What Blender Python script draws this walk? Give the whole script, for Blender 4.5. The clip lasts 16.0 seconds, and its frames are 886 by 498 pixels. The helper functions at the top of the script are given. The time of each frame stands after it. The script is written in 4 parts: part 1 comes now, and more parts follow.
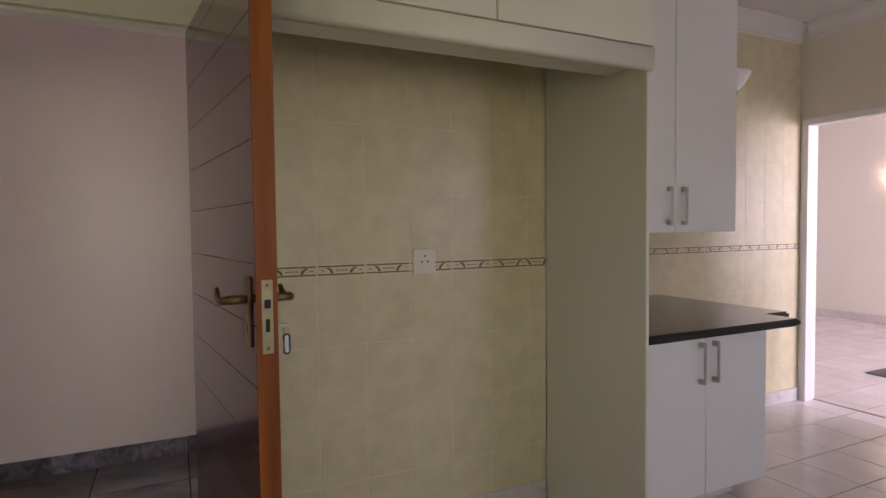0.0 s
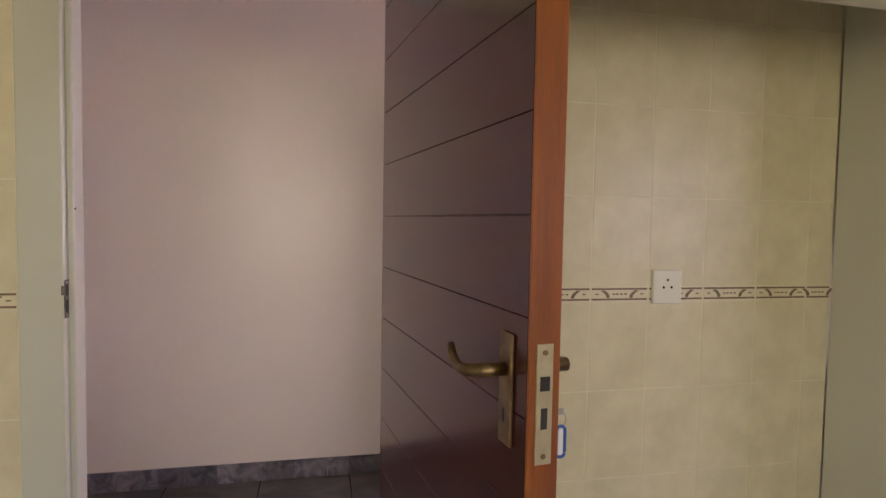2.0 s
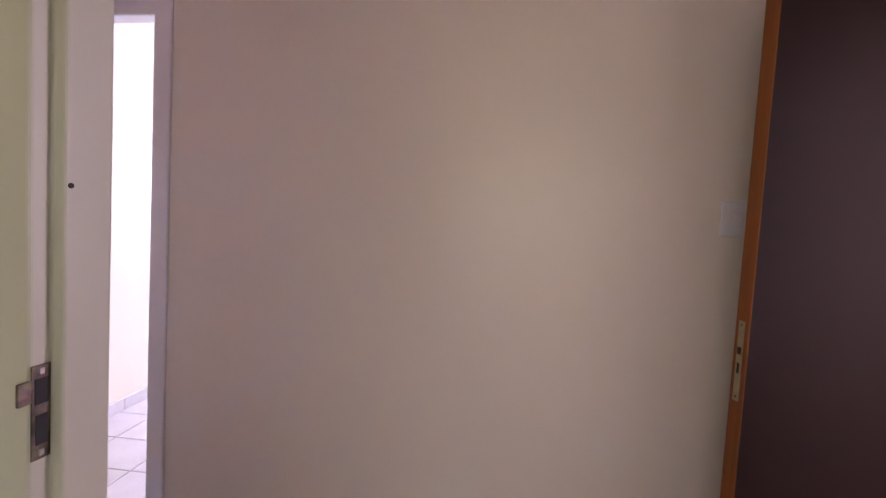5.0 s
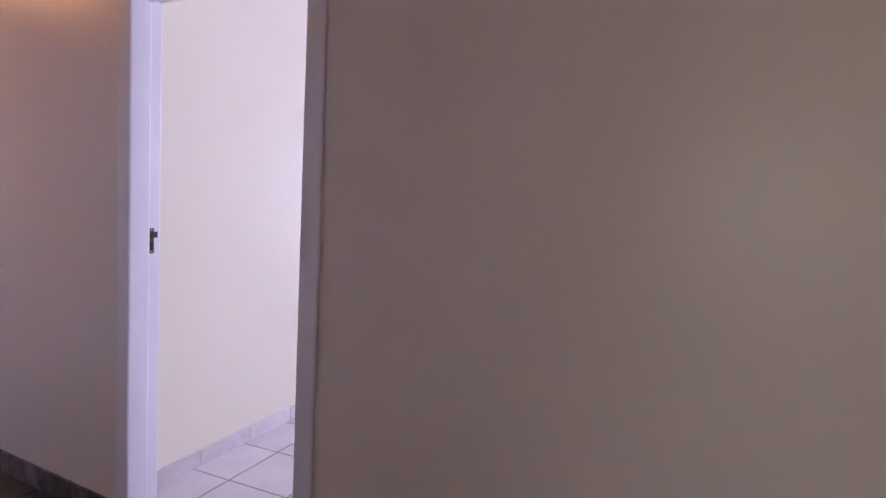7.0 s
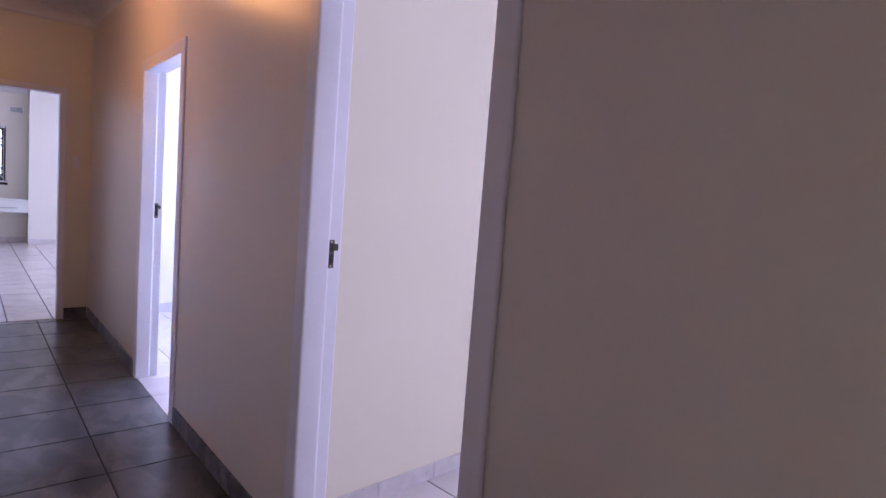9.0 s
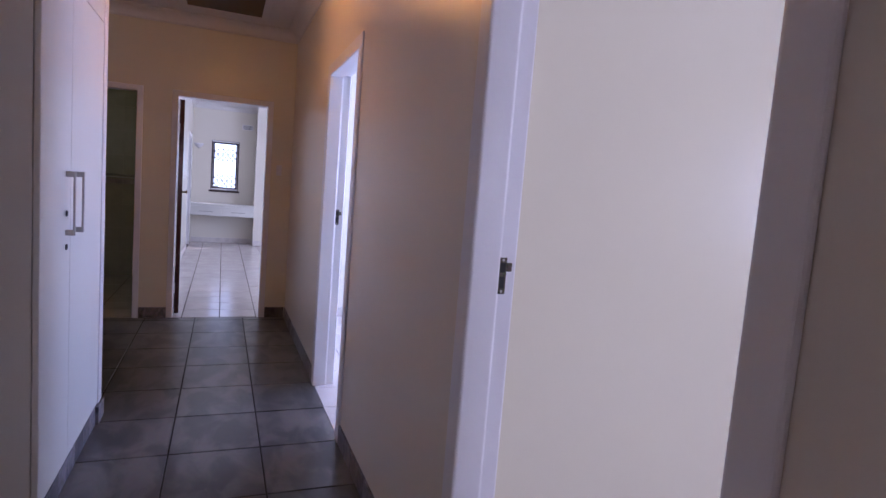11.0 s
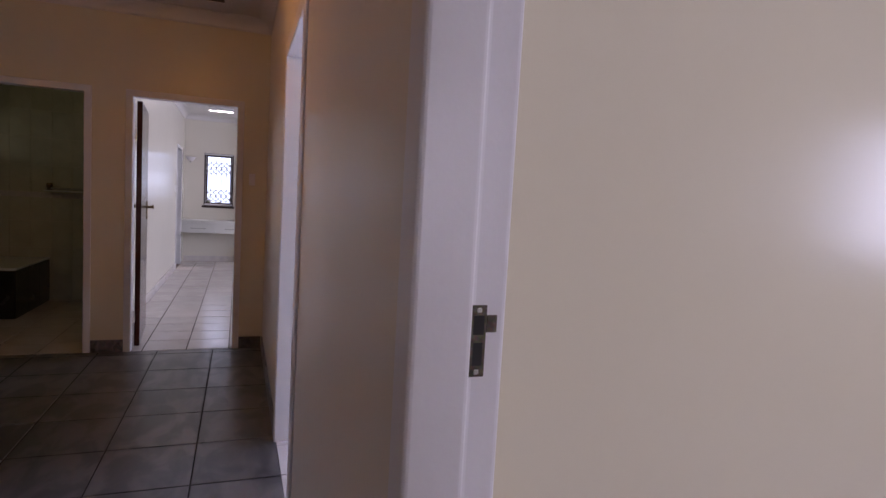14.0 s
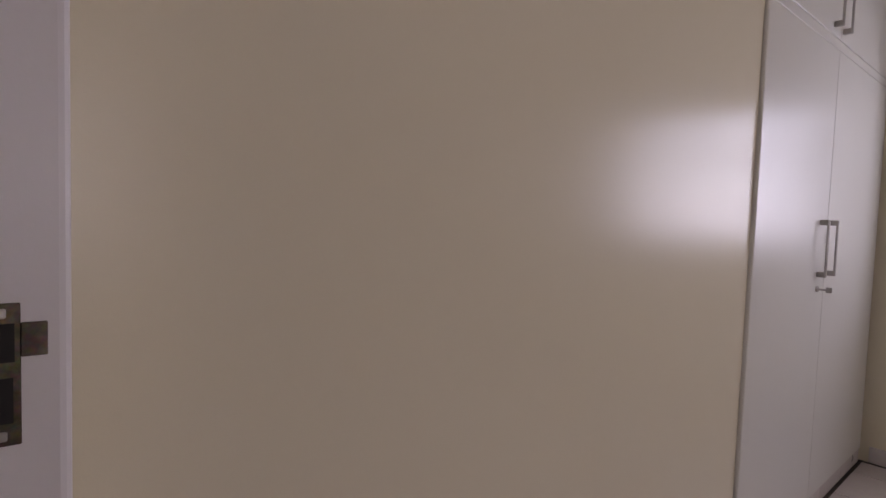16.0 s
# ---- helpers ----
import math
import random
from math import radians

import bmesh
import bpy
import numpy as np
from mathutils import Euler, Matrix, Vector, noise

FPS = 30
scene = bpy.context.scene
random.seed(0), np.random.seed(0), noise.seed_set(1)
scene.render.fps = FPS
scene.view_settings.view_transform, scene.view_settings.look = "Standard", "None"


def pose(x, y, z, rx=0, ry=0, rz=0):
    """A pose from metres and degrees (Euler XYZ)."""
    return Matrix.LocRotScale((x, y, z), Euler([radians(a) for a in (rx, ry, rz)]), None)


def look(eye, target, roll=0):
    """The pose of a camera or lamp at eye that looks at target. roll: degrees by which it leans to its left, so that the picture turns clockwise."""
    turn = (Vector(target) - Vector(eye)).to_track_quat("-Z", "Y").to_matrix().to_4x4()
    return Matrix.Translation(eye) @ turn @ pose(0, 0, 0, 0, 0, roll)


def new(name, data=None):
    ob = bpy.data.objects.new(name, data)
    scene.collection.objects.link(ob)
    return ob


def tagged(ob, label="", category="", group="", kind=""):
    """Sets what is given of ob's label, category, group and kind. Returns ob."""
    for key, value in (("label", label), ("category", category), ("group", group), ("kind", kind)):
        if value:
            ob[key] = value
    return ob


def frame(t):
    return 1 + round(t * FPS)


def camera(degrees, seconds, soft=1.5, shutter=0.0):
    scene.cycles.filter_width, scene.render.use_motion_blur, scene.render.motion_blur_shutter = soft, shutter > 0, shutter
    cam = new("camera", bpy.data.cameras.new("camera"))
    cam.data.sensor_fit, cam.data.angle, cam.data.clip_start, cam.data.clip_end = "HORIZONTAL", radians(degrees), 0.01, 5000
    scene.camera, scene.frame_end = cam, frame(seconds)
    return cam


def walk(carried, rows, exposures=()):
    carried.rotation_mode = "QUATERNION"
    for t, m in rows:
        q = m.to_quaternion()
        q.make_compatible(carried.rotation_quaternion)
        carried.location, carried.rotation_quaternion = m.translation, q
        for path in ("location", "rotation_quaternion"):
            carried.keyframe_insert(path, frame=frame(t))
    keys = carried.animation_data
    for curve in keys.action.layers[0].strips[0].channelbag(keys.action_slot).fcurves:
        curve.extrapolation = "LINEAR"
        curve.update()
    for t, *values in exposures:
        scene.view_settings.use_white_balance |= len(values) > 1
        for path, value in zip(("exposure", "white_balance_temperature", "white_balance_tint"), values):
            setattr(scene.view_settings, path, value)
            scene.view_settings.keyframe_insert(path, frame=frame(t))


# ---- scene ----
cam = camera(76.0, 16.0)
PATH = [
    (0, (-3.67, -1.58, 1.328), (-1.864, -2.435, 1.25), -0.6),
    (0.5, (-3.559, -1.542, 1.337), (-1.721, -2.325, 1.242), -0.1),
    (1, (-3.368, -1.527, 1.358), (-1.486, -2.195, 1.26), 0.3),
    (1.5, (-3.209, -1.512, 1.365), (-1.284, -2.047, 1.268), 0.4),
    (2, (-3.053, -1.463, 1.379), (-1.1, -1.883, 1.281), 1.0),
    (2.5, (-2.868, -1.397, 1.387), (-0.902, -1.751, 1.278), 1.4),
    (3, (-2.718, -1.403, 1.379), (-0.739, -1.667, 1.269), 1.7),
    (3.2, (-2.643, -1.41, 1.386), (-0.658, -1.63, 1.273), 1.8),
    (5.3, (-1.799, -1.275, 1.396), (0.146, -0.839, 1.243), 3.1),
    (5.5, (-1.74, -1.238, 1.403), (0.198, -0.77, 1.242), 2.9),
    (6, (-1.596, -1.141, 1.376), (0.325, -0.608, 1.212), 2.2),
    (6.5, (-1.469, -1.08, 1.358), (0.403, -0.393, 1.203), 2.4),
    (7, (-1.35, -1.031, 1.342), (0.421, -0.116, 1.185), 2.9),
    (7.5, (-1.191, -0.983, 1.349), (0.462, 0.13, 1.187), 3.8),
    (8, (-1.09, -0.939, 1.346), (0.456, 0.321, 1.191), 3.9),
    (8.5, (-0.999, -0.866, 1.355), (0.436, 0.517, 1.192), 4.1),
    (9, (-0.902, -0.772, 1.363), (0.39, 0.745, 1.19), 4.4),
    (9.5, (-0.819, -0.702, 1.367), (0.321, 0.931, 1.18), 4.1),
    (10, (-0.77, -0.623, 1.361), (0.213, 1.109, 1.17), 4.3),
    (12.5, (-0.38, 0.018, 1.334), (0.189, 1.927, 1.145), 3.7),
    (13, (-0.333, 0.078, 1.326), (0.232, 1.988, 1.148), 3.5),
    (13.5, (-0.283, 0.198, 1.336), (0.302, 2.103, 1.167), 3.4),
    (14, (-0.223, 0.298, 1.325), (0.459, 2.172, 1.171), 3.2),
    (14.5, (-0.155, 0.346, 1.312), (0.671, 2.162, 1.17), 2.8),
    (15, (-0.049, 0.426, 1.297), (0.909, 2.177, 1.171), 2.5),
    (15.5, (0.036, 0.474, 1.284), (1.124, 2.149, 1.172), 2.6),
    (16, (0.091, 0.512, 1.262), (1.321, 2.084, 1.144), 1.9),
]
EXPOSURES = [(0, 1.42, 5950, 41), (1, 1.8, 6100, 41), (2.5, 2.24, 6150, 43), (3.2, 2.32, 6100, 45), (5.3, 1.84, 6150, 46), (6, 1.58, 6050, 47), (7.5, 1.1, 5750, 47), (9, 0.96, 5700, 46), (10, 0.9, 5700, 42), (12.5, 0.3, 6050, 39), (13.5, 0.28, 6450, 38), (14.5, 0.0, 6950, 36), (15.5, -0.4, 7650, 34), (16, -0.5, 7800, 34)]
walk(cam, [(t, look(eye, target, roll)) for t, eye, target, roll in PATH], EXPOSURES)

# ---- world, sun, exposure ----
world = bpy.data.worlds.new("sky_world")
scene.world = world
world.use_nodes = True
wn = world.node_tree.nodes
wn.clear()
sky = wn.new("ShaderNodeTexSky")
sky.sky_type = "NISHITA"
sky.sun_disc = False
sky.sun_elevation = radians(52)
sky.sun_rotation = radians(200)
wbg = wn.new("ShaderNodeBackground")
wbg.inputs["Strength"].default_value = 0.15
wout = wn.new("ShaderNodeOutputWorld")
world.node_tree.links.new(sky.outputs[0], wbg.inputs[0])
world.node_tree.links.new(wbg.outputs[0], wout.inputs[0])
sun_data = bpy.data.lights.new("sun", "SUN")
sun_data.energy, sun_data.angle, sun_data.color = 3.0, radians(0.5), (1.0, 0.95, 0.87)
sun = new("sun", sun_data)
sun.matrix_world = pose(0, 0, 20, 38, 0, 160)


def window_light(name, x, y, z, rx, rz, w, h, energy, color):
    d = bpy.data.lights.new(name, "AREA")
    d.shape, d.size, d.size_y, d.energy, d.color = "RECTANGLE", w, h, energy * DAYLIGHT, color
    ob = new(name, d)
    ob.matrix_world = pose(x, y, z, rx, 0, rz)
    return ob


DAYLIGHT = 0.25
DAY = (0.80, 0.87, 1.0)
GREEN = (0.95, 1.0, 0.50)
window_light("window_light_kitchen", -5.96, -1.25, 1.55, 90, -90, 3.5, 1.1, 31, (0.96, 1.0, 0.46))
window_light("window_light_bedroom", 3.94, 0.515, 1.56, 90, 90, 1.1, 0.86, 70, (0.64, 0.77, 1.0))
# Added fill from an unseen south window; carries much of the bedroom's light.
window_light("bedroom_south_fill", 0.8, -2.46, 1.5, 90, 0, 0.98, 1.18, 72, DAY)
window_light("window_light_spare_room", 2.86, 3.9, 1.5, 90, 90, 1.4, 1.1, 270, (0.52, 0.69, 1.0))
window_light("window_light_main_bedroom", 3.56, 8.6, 1.5, 90, 90, 2.8, 1.2, 310, (0.70, 0.83, 1.0))
window_light("window_light_living", -4.46, -8.0, 1.5, 90, -90, 2.4, 1.3, 260, (1.0, 0.95, 0.93))
# Fill lamp added in the unseen passage to lift the corridor wall.
window_light("passage_fill", -0.04, -3.55, 1.45, 90, 90, 1.4, 1.2, 78, (1.0, 0.90, 0.95))
# Added fill, unseen, that brightens and whitens the far tiled kitchen wall.
window_light("kitchen_end_fill", -5.96, -5.3, 1.5, 90, -90, 0.7, 1.1, 20, (0.93, 0.90, 1.0))
window_light("window_light_bathroom", -2.96, 6.6, 1.9, 90, -90, 0.5, 0.5, 1.8, GREEN)

# ---- materials ----
MATS = {}


def mat(name, color, rough=0.5, metal=0.0, var=0.08, scale=3.0, fine=120.0, bump=0.0, coat=0.0, color2=None, rvar=0.08, island=0.0, stretch=(1, 1, 1), spec=0.5, warp=0.0, edge=0.28):
    m = bpy.data.materials.new(name)
    m.use_nodes = True
    nt = m.node_tree
    n, l = nt.nodes, nt.links
    b = n["Principled BSDF"]
    mp = n.new("ShaderNodeMapping")
    mp.inputs["Scale"].default_value = stretch
    geo = n.new("ShaderNodeNewGeometry")
    l.new(geo.outputs["Position"], mp.inputs[0])
    big = n.new("ShaderNodeTexNoise")
    big.inputs["Scale"].default_value, big.inputs["Detail"].default_value = scale, 5
    big.inputs["Distortion"].default_value = warp
    small = n.new("ShaderNodeTexNoise")
    small.inputs["Scale"].default_value, small.inputs["Detail"].default_value = fine, 3
    l.new(mp.outputs[0], big.inputs[0])
    l.new(mp.outputs[0], small.inputs[0])
    ramp = n.new("ShaderNodeValToRGB")
    c2 = color2 or tuple(max(0, c * (1 - var * 2)) for c in color)
    ramp.color_ramp.interpolation = "EASE"
    ramp.color_ramp.elements[0].position, ramp.color_ramp.elements[1].position = 0.5 - edge, 0.5 + edge
    ramp.color_ramp.elements[0].color, ramp.color_ramp.elements[1].color = (*c2, 1), (*color, 1)
    l.new(big.outputs[0], ramp.inputs[0])
    out = ramp.outputs[0]
    mix = n.new("ShaderNodeMix")
    mix.data_type, mix.blend_type = "RGBA", "MULTIPLY"
    mix.inputs[0].default_value = min(1.0, var * 2)
    l.new(out, mix.inputs[6])
    l.new(small.outputs[1], mix.inputs[7])
    bright = n.new("ShaderNodeHueSaturation")
    bright.inputs["Value"].default_value = 1 + var * 0.8
    l.new(mix.outputs[2], bright.inputs["Color"])
    l.new(bright.outputs[0], b.inputs["Base Color"])
    if island:
        oi = n.new("ShaderNodeObjectInfo")
        mr = n.new("ShaderNodeMapRange")
        mr.inputs[3].default_value, mr.inputs[4].default_value = 1 - island, 1 + island
        l.new(oi.outputs["Random"], mr.inputs[0])
        l.new(mr.outputs[0], bright.inputs["Value"])
    rr = n.new("ShaderNodeMapRange")
    rr.inputs[3].default_value, rr.inputs[4].default_value = max(0.02, rough - rvar), min(1, rough + rvar)
    l.new(big.outputs[0], rr.inputs[0])
    l.new(rr.outputs[0], b.inputs["Roughness"])
    b.inputs["Metallic"].default_value = metal
    b.inputs["Coat Weight"].default_value = coat
    b.inputs["Coat Roughness"].default_value = 0.12
    b.inputs["Specular IOR Level"].default_value = spec
    if bump:
        bp = n.new("ShaderNodeBump")
        bp.inputs["Strength"].default_value, bp.inputs["Distance"].default_value = bump, 0.004
        l.new(small.outputs[0], bp.inputs["Height"])
        l.new(bp.outputs[0], b.inputs["Normal"])
    MATS[name] = m
    return m


GLOSSY = mat("cream_gloss_paint", (0.80, 0.74, 0.575), 0.24, spec=0.29, var=0.015, scale=1.2, fine=260, bump=0.03, rvar=0.004)
CREAM = mat("cream_satin_paint", (0.80, 0.735, 0.62), 0.37, var=0.015, scale=1.2, fine=260, bump=0.05, rvar=0.02)
HALL = mat("cream_hall_paint", (0.80, 0.735, 0.62), 0.31, var=0.015, scale=1.2, fine=260, bump=0.04, rvar=0.003)
PALE = mat("pale_gloss_paint", (0.80, 0.76, 0.66), 0.22, var=0.015, scale=1.2, fine=260, bump=0.04, rvar=0.004)
FRAME = mat("white_enamel_paint", (0.83, 0.82, 0.83), 0.3, rvar=0.005, var=0.02, scale=4, fine=90, bump=0.06)
# Darker, yellower copy of the white enamel, used on the kitchen frame only.
KFRAME = mat("darker_enamel_paint", (0.55, 0.55, 0.43), 0.3, rvar=0.02, var=0.02, scale=4, fine=90, bump=0.06)
CEIL = mat("ceiling_paint", (0.78, 0.76, 0.73), 0.8, var=0.03, scale=2, fine=200, bump=0.05)
WOODD = mat("dark_stained_door", (0.058, 0.014, 0.010), 0.18, rvar=0.015, var=0.035, scale=1.2, fine=9, stretch=(1, 1, 4), coat=0.4)
WOODM = mat("dark_matt_door", (0.02, 0.007, 0.005), 0.6, var=0.1, scale=2, fine=40, stretch=(0.6, 0.6, 9), spec=0.2)
WOODE = mat("orange_door_edge", (0.33, 0.10, 0.008), 0.42, spec=0.3, var=0.25, scale=3, fine=60, bump=0.08, stretch=(9, 9, 0.5), color2=(0.17, 0.042, 0.008))
BRASS = mat("aged_brass", (0.30, 0.21, 0.10), 0.35, metal=1.0, var=0.25, scale=30, fine=200)
LOCKP = mat("dull_brass_lock_face", (0.46, 0.40, 0.24), 0.5, metal=0.5, var=0.12, scale=30, fine=200)
PLATE = mat("worn_lock_plate", (0.24, 0.20, 0.15), 0.45, metal=0.9, var=0.4, scale=40, fine=200)
STEEL = mat("brushed_steel", (0.50, 0.48, 0.45), 0.35, metal=1.0, var=0.1, scale=20, fine=200)
DARKM = mat("dark_hole", (0.012, 0.011, 0.01), 0.7, var=0.1, scale=20)
FTILE = mat("cream_floor_tile", (0.74, 0.69, 0.66), 0.2, rvar=0.03, var=0.06, scale=5, fine=70, bump=0.03, island=0.05, color2=(0.66, 0.60, 0.57))
SLATE = mat("slate_floor_tile", (0.150, 0.143, 0.136), 0.29, edge=0.11, var=0.14, scale=4.2, fine=24, rvar=0.0, island=0.16, warp=0.6, color2=(0.068, 0.068, 0.07), stretch=(1.6, 0.8, 1))
GROUT = mat("brown_grout", (0.10, 0.078, 0.066), 0.9, var=0.2, scale=10, fine=100)
SGROUT = mat("dark_grout", (0.03, 0.027, 0.025), 0.9, var=0.2, scale=10, fine=100)
STONE = mat("slate_skirting", (0.34, 0.31, 0.32), 0.4, var=0.25, scale=14, fine=60, island=0.5, warp=1.0, color2=(0.06, 0.065, 0.085))
LSKIRT = mat("cream_skirting_tile", (0.74, 0.69, 0.66), 0.3, var=0.08, scale=12, fine=80, island=0.05)
WTILE = mat("mottled_wall_tile", (0.72, 0.65, 0.41), 0.33, var=0.05, scale=11, fine=45, bump=0.02, island=0.02, color2=(0.63, 0.56, 0.34), rvar=0.03)
WGROUT = mat("pale_wall_grout", (0.76, 0.70, 0.47), 0.8, var=0.08, scale=10)
BROWN = mat("brown_border_print", (0.22, 0.13, 0.07), 0.35, var=0.2, scale=60)
MELA = mat("white_melamine", (0.74, 0.74, 0.69), 0.3, rvar=0.01, var=0.012, scale=2, fine=200)
# White melamine with the alcove's yellow-green window light put into its colour.
LITMELA = mat("yellow_lit_melamine", (0.70, 0.69, 0.56), 0.32, rvar=0.01, var=0.012, scale=2, fine=200)
GRANITE = mat("black_granite", (0.022, 0.02, 0.022), 0.12, var=0.5, scale=140, fine=400, rvar=0.02)
PLASTIC = mat("cream_plastic", (0.74, 0.70, 0.56), 0.35, var=0.03, scale=10)
BLUE = mat("blue_plastic", (0.03, 0.10, 0.36), 0.3, var=0.05, scale=20)
BROWNM = mat("brown_window_frame", (0.05, 0.025, 0.018), 0.4, var=0.2, scale=8, fine=60)
# White grille paint greyed: the shade of standing against the sky is in its colour.
GREYM = mat("backlit_white_steel", (0.42, 0.42, 0.43), 0.4, var=0.05, scale=10)
WHITEM = mat("white_painted_steel", (0.78, 0.78, 0.78), 0.35, var=0.04, scale=10)
TUBT = mat("dark_bath_tile", (0.045, 0.04, 0.04), 0.25, var=0.2, scale=6, fine=50, island=0.1)
BATHT = mat("bath_wall_tile", (0.66, 0.64, 0.52), 0.22, var=0.06, scale=7, fine=60, island=0.02)
ENAMEL = mat("white_bath_enamel", (0.82, 0.82, 0.80), 0.12, var=0.02, scale=4)
HATCH = mat("varnished_hatch_board", (0.09, 0.04, 0.022), 0.45, var=0.25, scale=3, fine=50, stretch=(8, 0.7, 1))
RUG = mat("grey_door_mat", (0.16, 0.155, 0.16), 0.95, var=0.25, scale=40, fine=300, bump=0.3)
LEAF = mat("garden_leaves", (0.10, 0.16, 0.04), 0.5, var=0.3, scale=6, fine=30)
GRASS = mat("garden_ground", (0.20, 0.19, 0.10), 0.9, var=0.3, scale=2, fine=40)
PLASTER = mat("outside_plaster", (0.55, 0.50, 0.42), 0.85, var=0.1, scale=2, fine=90, bump=0.2)


def glow(name, color, strength):
    m = bpy.data.materials.new(name)
    m.use_nodes = True
    b = m.node_tree.nodes["Principled BSDF"]
    b.inputs["Base Color"].default_value = (0.8, 0.78, 0.72, 1)
    b.inputs["Emission Color"].default_value = (*color, 1)
    b.inputs["Emission Strength"].default_value = strength
    return m


WARM = glow("warm_lamp_glass", (1.00, 0.470, 0.100), 33.0)
PANEL_ON = glow("lit_ceiling_panel", (1.0, 0.97, 0.92), 5)
SKYGLOW = glow("far_sky", (0.55, 0.74, 1.0), 2.6)
SCONCE_ON = glow("lit_sconce_glass", (1.0, 0.78, 0.45), 4)
GLASS = bpy.data.materials.new("window_glass")
GLASS.use_nodes = True
gb = GLASS.node_tree.nodes["Principled BSDF"]
gb.inputs["Transmission Weight"].default_value, gb.inputs["Roughness"].default_value, gb.inputs["IOR"].default_value = 1.0, 0.02, 1.1

# ---- building helpers ----
PLACE = {}


def thing(name, loc=(0, 0, 0), rz=0, label="", category="", group="", kind=""):
    ob = new(name)
    ob.matrix_basis = pose(*loc, 0, 0, rz)
    PLACE[ob] = ob.matrix_basis.copy()
    return tagged(ob, label, category, group, kind)


def part(name, bm, material, parent=None, label="", local=False):
    """Link a bmesh as one mesh object under parent; its coordinates are the world's unless local."""
    me = bpy.data.meshes.new(name)
    if parent is not None and not local:
        bm.transform(PLACE[parent].inverted())
    bm.normal_update()
    bm.to_mesh(me)
    bm.free()
    for m in material if isinstance(material, (list, tuple)) else (material,):
        me.materials.append(m)
    ob = new(name, me)
    ob.parent = parent
    PLACE[ob] = PLACE[parent].copy() if parent is not None else Matrix()
    return tagged(ob, label)


def box(bm, x0, x1, y0, y1, z0, z1, bev=0.0, mi=0, seg=1):
    x0, x1, y0, y1, z0, z1 = min(x0, x1), max(x0, x1), min(y0, y1), max(y0, y1), min(z0, z1), max(z0, z1)
    v = [bm.verts.new((x, y, z)) for z in (z0, z1) for x, y in ((x0, y0), (x1, y0), (x1, y1), (x0, y1))]
    fs = [bm.faces.new([v[i] for i in q]) for q in ((3, 2, 1, 0), (4, 5, 6, 7), (0, 1, 5, 4), (1, 2, 6, 5), (2, 3, 7, 6), (3, 0, 4, 7))]
    for f in fs:
        f.material_index = mi
    if bev:
        es = list({e for f in fs for e in f.edges})
        bmesh.ops.bevel(bm, geom=es, offset=bev, segments=seg, profile=0.5, affect="EDGES", material=-1)
    return bm


def B(*a, **k):
    return box(bmesh.new(), *a, **k)


def cyl(bm, p, q, r, seg=12, r2=None):
    p, q = Vector(p), Vector(q)
    m = Matrix.Translation((p + q) / 2) @ (q - p).to_track_quat("Z", "Y").to_matrix().to_4x4()
    bmesh.ops.create_cone(bm, cap_ends=True, segments=seg, radius1=r, radius2=r if r2 is None else r2, depth=(q - p).length, matrix=m)
    return bm


def C(*a, **k):
    return cyl(bmesh.new(), *a, **k)


def smooth(ob):
    for p in ob.data.polygons:
        p.use_smooth = True
    return ob


def extrude_profile(pts, axis, a, b):
    """A prism: pts are (u, z) pairs across, swept along axis 'x' or 'y' from a to b."""
    bm = bmesh.new()
    ring = []
    for s in (a, b):
        ring.append([bm.verts.new((s, u, z) if axis == "x" else (u, s, z)) for u, z in pts])
    n = len(pts)
    for i in range(n):
        bm.faces.new((ring[0][i], ring[0][(i + 1) % n], ring[1][(i + 1) % n], ring[1][i]))
    bm.faces.new(ring[0][::-1])
    bm.faces.new(ring[1])
    bmesh.ops.recalc_face_normals(bm, faces=bm.faces)
    return bm


CEILING = 2.76


